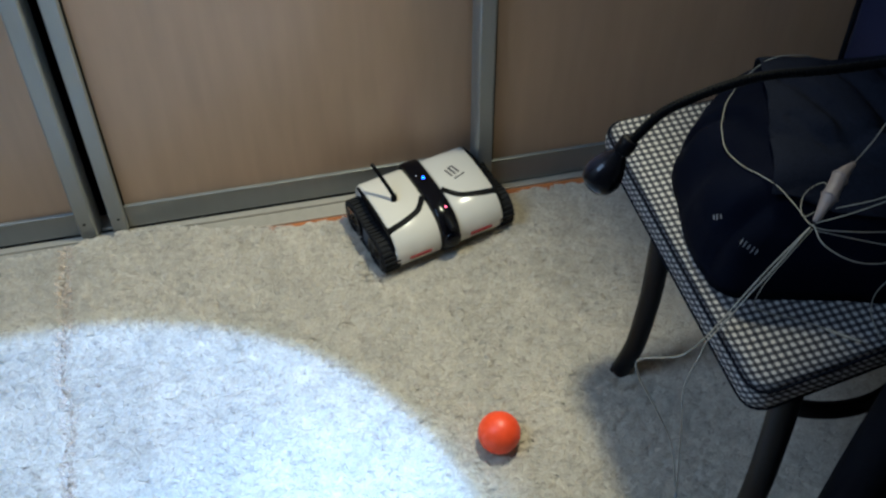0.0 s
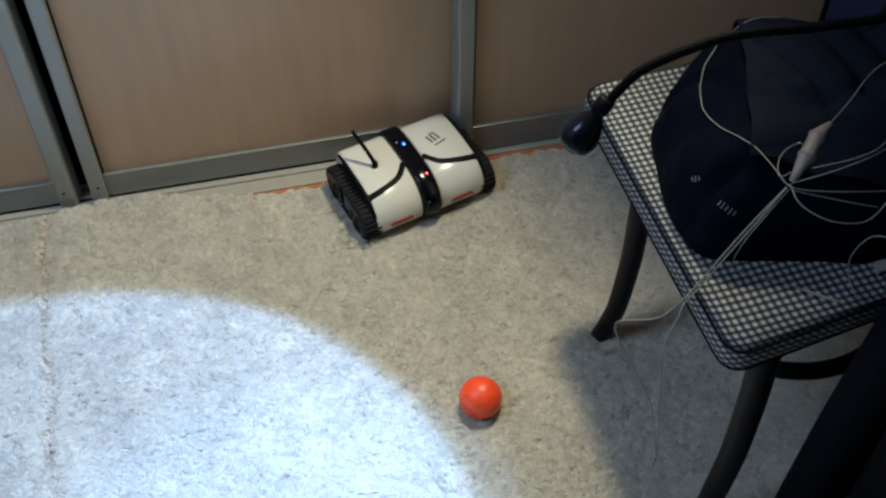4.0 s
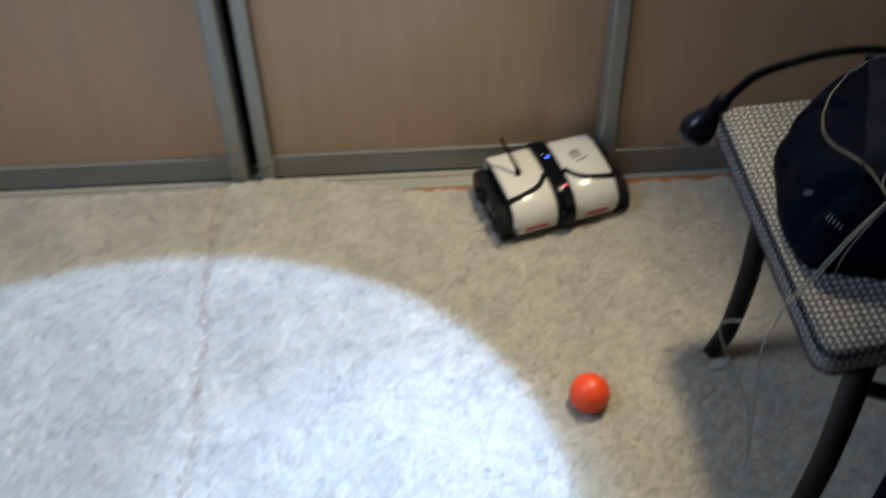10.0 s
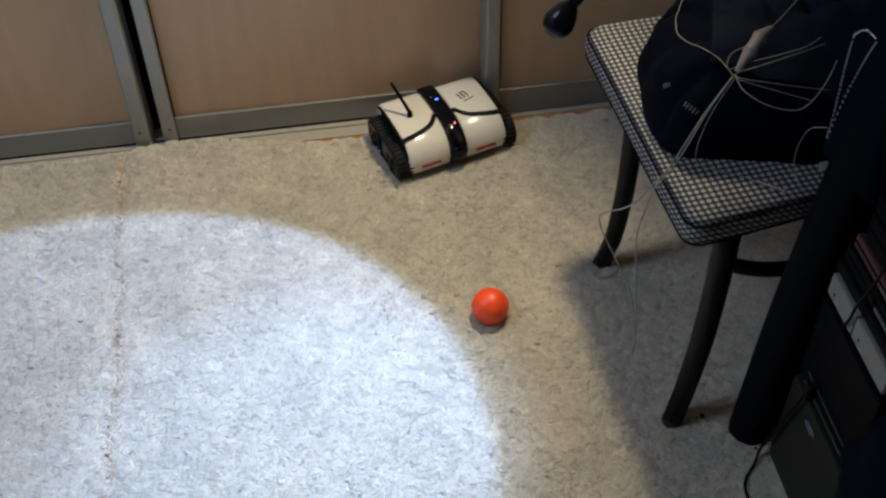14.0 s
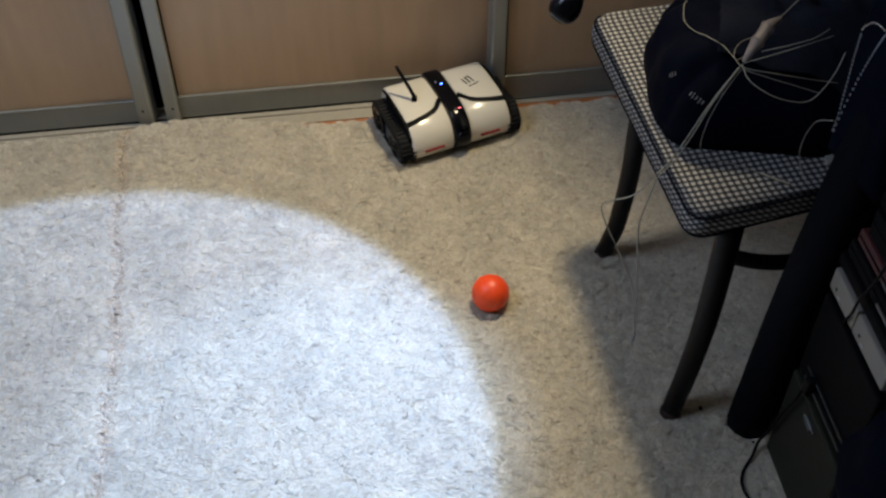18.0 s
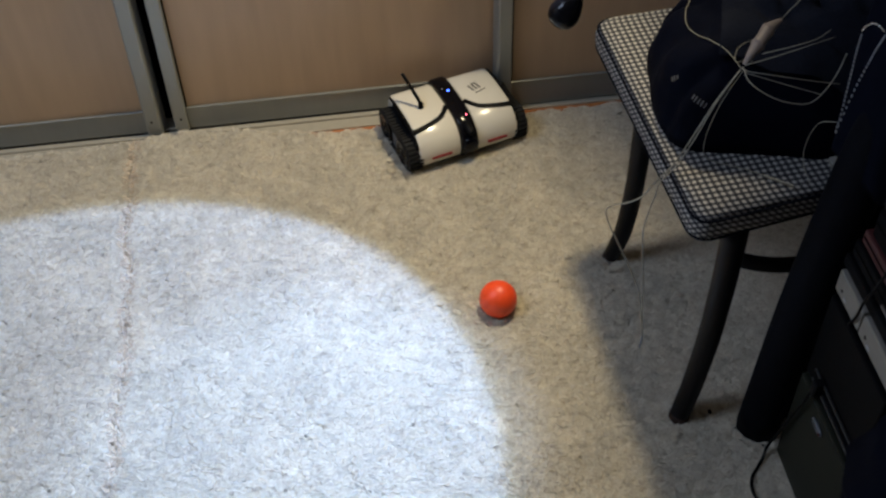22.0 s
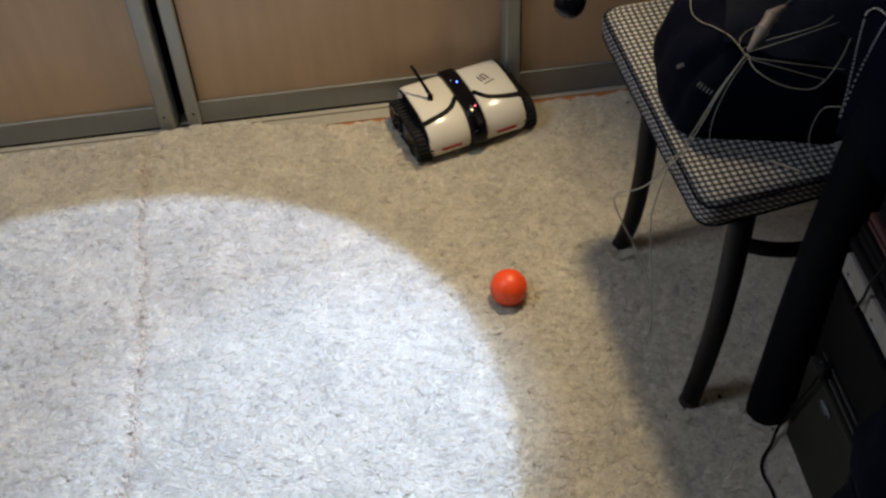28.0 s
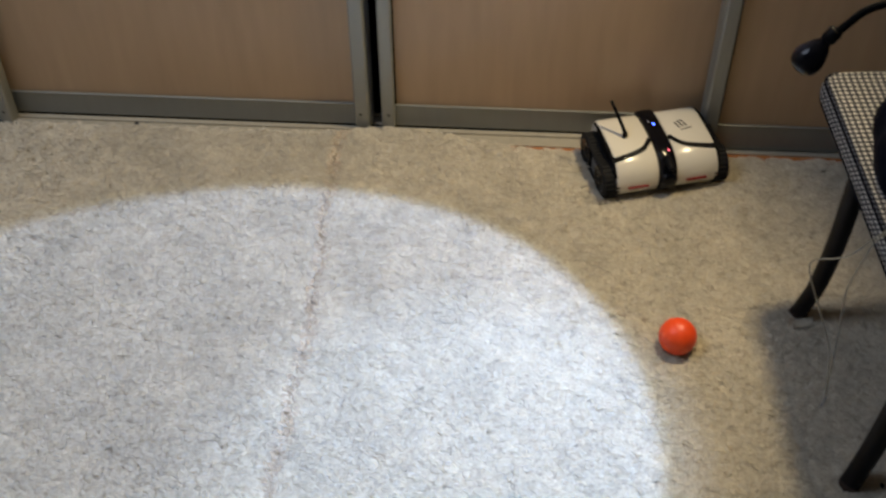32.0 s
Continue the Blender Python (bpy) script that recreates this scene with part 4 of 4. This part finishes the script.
for sgn in (-1, 1):
    part("shell", shell(sgn * 0.0175, sgn * 0.1055, 0.0), M_WHITE, tank, "ivory gloss shell", True)
    part("strap", ribbon([(sgn * 0.105, -0.053), (sgn * 0.080, -0.0485), (sgn * 0.055, -0.0420), (sgn * 0.040, -0.0355), (sgn * 0.029, -0.024), (sgn * 0.019, -0.010)], 0.0100), M_BLACK, tank, "flat black band across the shell")
    part("edge_guard", tube([(sgn * 0.1065, 0.072, 0.0900), (sgn * 0.1075, 0.040, 0.0965), (sgn * 0.1075, -0.005, 0.0970), (sgn * 0.1075, -0.032, 0.0950), (sgn * 0.1070, -0.058, 0.0865), (sgn * 0.1065, -0.078, 0.066)], 0.0030, 5, 8), M_BLACK, tank, "black edging beside the track", True)
    part("mudguard", box(min(sgn * 0.100, sgn * 0.1075), max(sgn * 0.100, sgn * 0.1075), -0.050, 0.060, 0.066, 0.0935, 0.002), M_BLACK, tank, "black flank under the deck edge")
    part("tail_light", box(sgn * 0.060 - 0.0215, sgn * 0.060 + 0.0215, -0.0890, -0.0840, 0.0365, 0.0425, 0.0018), M_REDLENS, tank, "red bar light")
    part("nose_slot", box(sgn * 0.058 - 0.016, sgn * 0.058 + 0.016, 0.0925, 0.0952, 0.038, 0.042, 0.001), M_BLACK, tank)
part("belly", box(-0.100, 0.100, -0.066, 0.070, 0.012, 0.055, 0.004), M_BLACK, tank)
part("centre_band", shell(-0.0170, 0.0170, 0.006, 1.07), M_BLACKGLOSS, tank, "glossy black centre band", True)
part("band_end", lathe([(0.0168, -0.002), (0.0168, 0.004), (0.014, 0.008), (0.008, 0.0095)], 24, m=Matrix.Translation((0, -0.0885, 0.052)) @ Euler((radians(82), 0, 0)).to_matrix().to_4x4()), M_BLACKGLOSS, tank, "rounded rear end of the band", True)
part("tail", tube([(0, -0.062, 0.0880), (0, -0.074, 0.0880), (0, -0.086, 0.0860), (0, -0.096, 0.0830)], [0.0080, 0.0080, 0.0074, 0.0060], 5, 14), M_BLACK, tank, "black tail arm", True)
lensm = Matrix.Translation((0, 0.092, 0.068)) @ Euler((radians(-62), 0, 0)).to_matrix().to_4x4()
lr = part("lens_ring", lathe([(0.010, 0.0), (0.0155, 0.001), (0.0160, 0.007), (0.0125, 0.010), (0.0105, 0.007)], 24, m=lensm), M_CHROME, tank, "chrome ring", True)
part("lens", lathe([(0.0108, 0.0045), (0.008, 0.0075), (0.003, 0.009)], 20, m=lensm), M_BLACKGLOSS, lr, "dark glass lens", True)
for (x, y, z), r, mt, lab in (((0.001, 0.026, 0.1050), 0.0021, M_LEDBLUE, "lit blue light"), ((-0.008, 0.036, 0.1048), 0.0012, M_LEDDIM, "small pale light"), ((0.006, -0.0530, 0.0990), 0.0016, M_LEDRED, "lit pinkish light")):
    part("indicator", lathe([(r, 0), (r, 0.0012), (r * 0.6, 0.0018)], 12, m=Matrix.Translation((x, y, z))), mt, tank, lab, True)
part("antenna_base", tube([(-0.066, 0.006, 0.096), (-0.066, 0.006, 0.1125)], [0.0062, 0.0052], 2, 12), M_BLACK, tank, "short upright antenna foot", True)
part("antenna", tube([(-0.066, 0.006, 0.1105), (-0.074, 0.020, 0.134), (-0.088, 0.044, 0.170)], [0.0040, 0.0036, 0.0034], 4, 10), M_BLACK, tank, "black stub antenna", True)
logo = bmesh.new()
for k in range(3):
    box(0.047 + 0.008 * k, 0.0510 + 0.008 * k, 0.012, 0.032, 0.0955, 0.0974, bm=logo)
box(0.047, 0.0715, 0.0025, 0.0055, 0.0960, 0.0985, bm=logo)
box(0.055, 0.0670, 0.030, 0.0335, 0.0950, 0.0970, bm=logo)
bmesh.ops.rotate(logo, verts=logo.verts, cent=(0.060, 0.018, 0.097), matrix=Matrix.Rotation(radians(14), 3, "Z"))
for v in logo.verts:
    v.co.z = top_z(v.co.y) + (0.0006 if v.co.z > 0.0965 else -0.002)
part("logo_bars", logo, M_LOGO, tank, "plain dark printed bars")


# ---- blue case behind the chair ----
case2 = thing("suitcase", "dark blue fabric suitcase standing behind the chair", "suitcase")
part("body", box(0.615, 0.915, -0.290, -0.070, 0.012, 0.545, 0.03, 4), M_BLUE, case2, "dark blue fabric", True)
for y in (-0.286, -0.074):
    rim = rounded([(0.621, 0.02), (0.909, 0.02), (0.909, 0.539), (0.621, 0.539)], 0.03, 5)
    part("piping", tube([(p.x, y, p.y) for p in rim] + [(rim[0].x, y, rim[0].y)], 0.005, 1, 8), M_PIPING, case2, "", True)
part("handle", tube([(0.695, -0.18, 0.543), (0.705, -0.18, 0.575), (0.825, -0.18, 0.575), (0.835, -0.18, 0.543)], 0.007, 5, 10), M_BLACK, case2, "", True)

# ---- dark fleck on the carpet ----
fleck = thing("crumb", "tiny dark crumb lying on the carpet", "crumb")
bm = bmesh.new()
bmesh.ops.create_icosphere(bm, subdivisions=2, radius=0.0032, matrix=pose(0.209, -0.812, 0.0165) @ Matrix.Diagonal((1.0, 1.5, 0.8, 1)))
part("grain", bm, M_LEG, fleck, "", True)
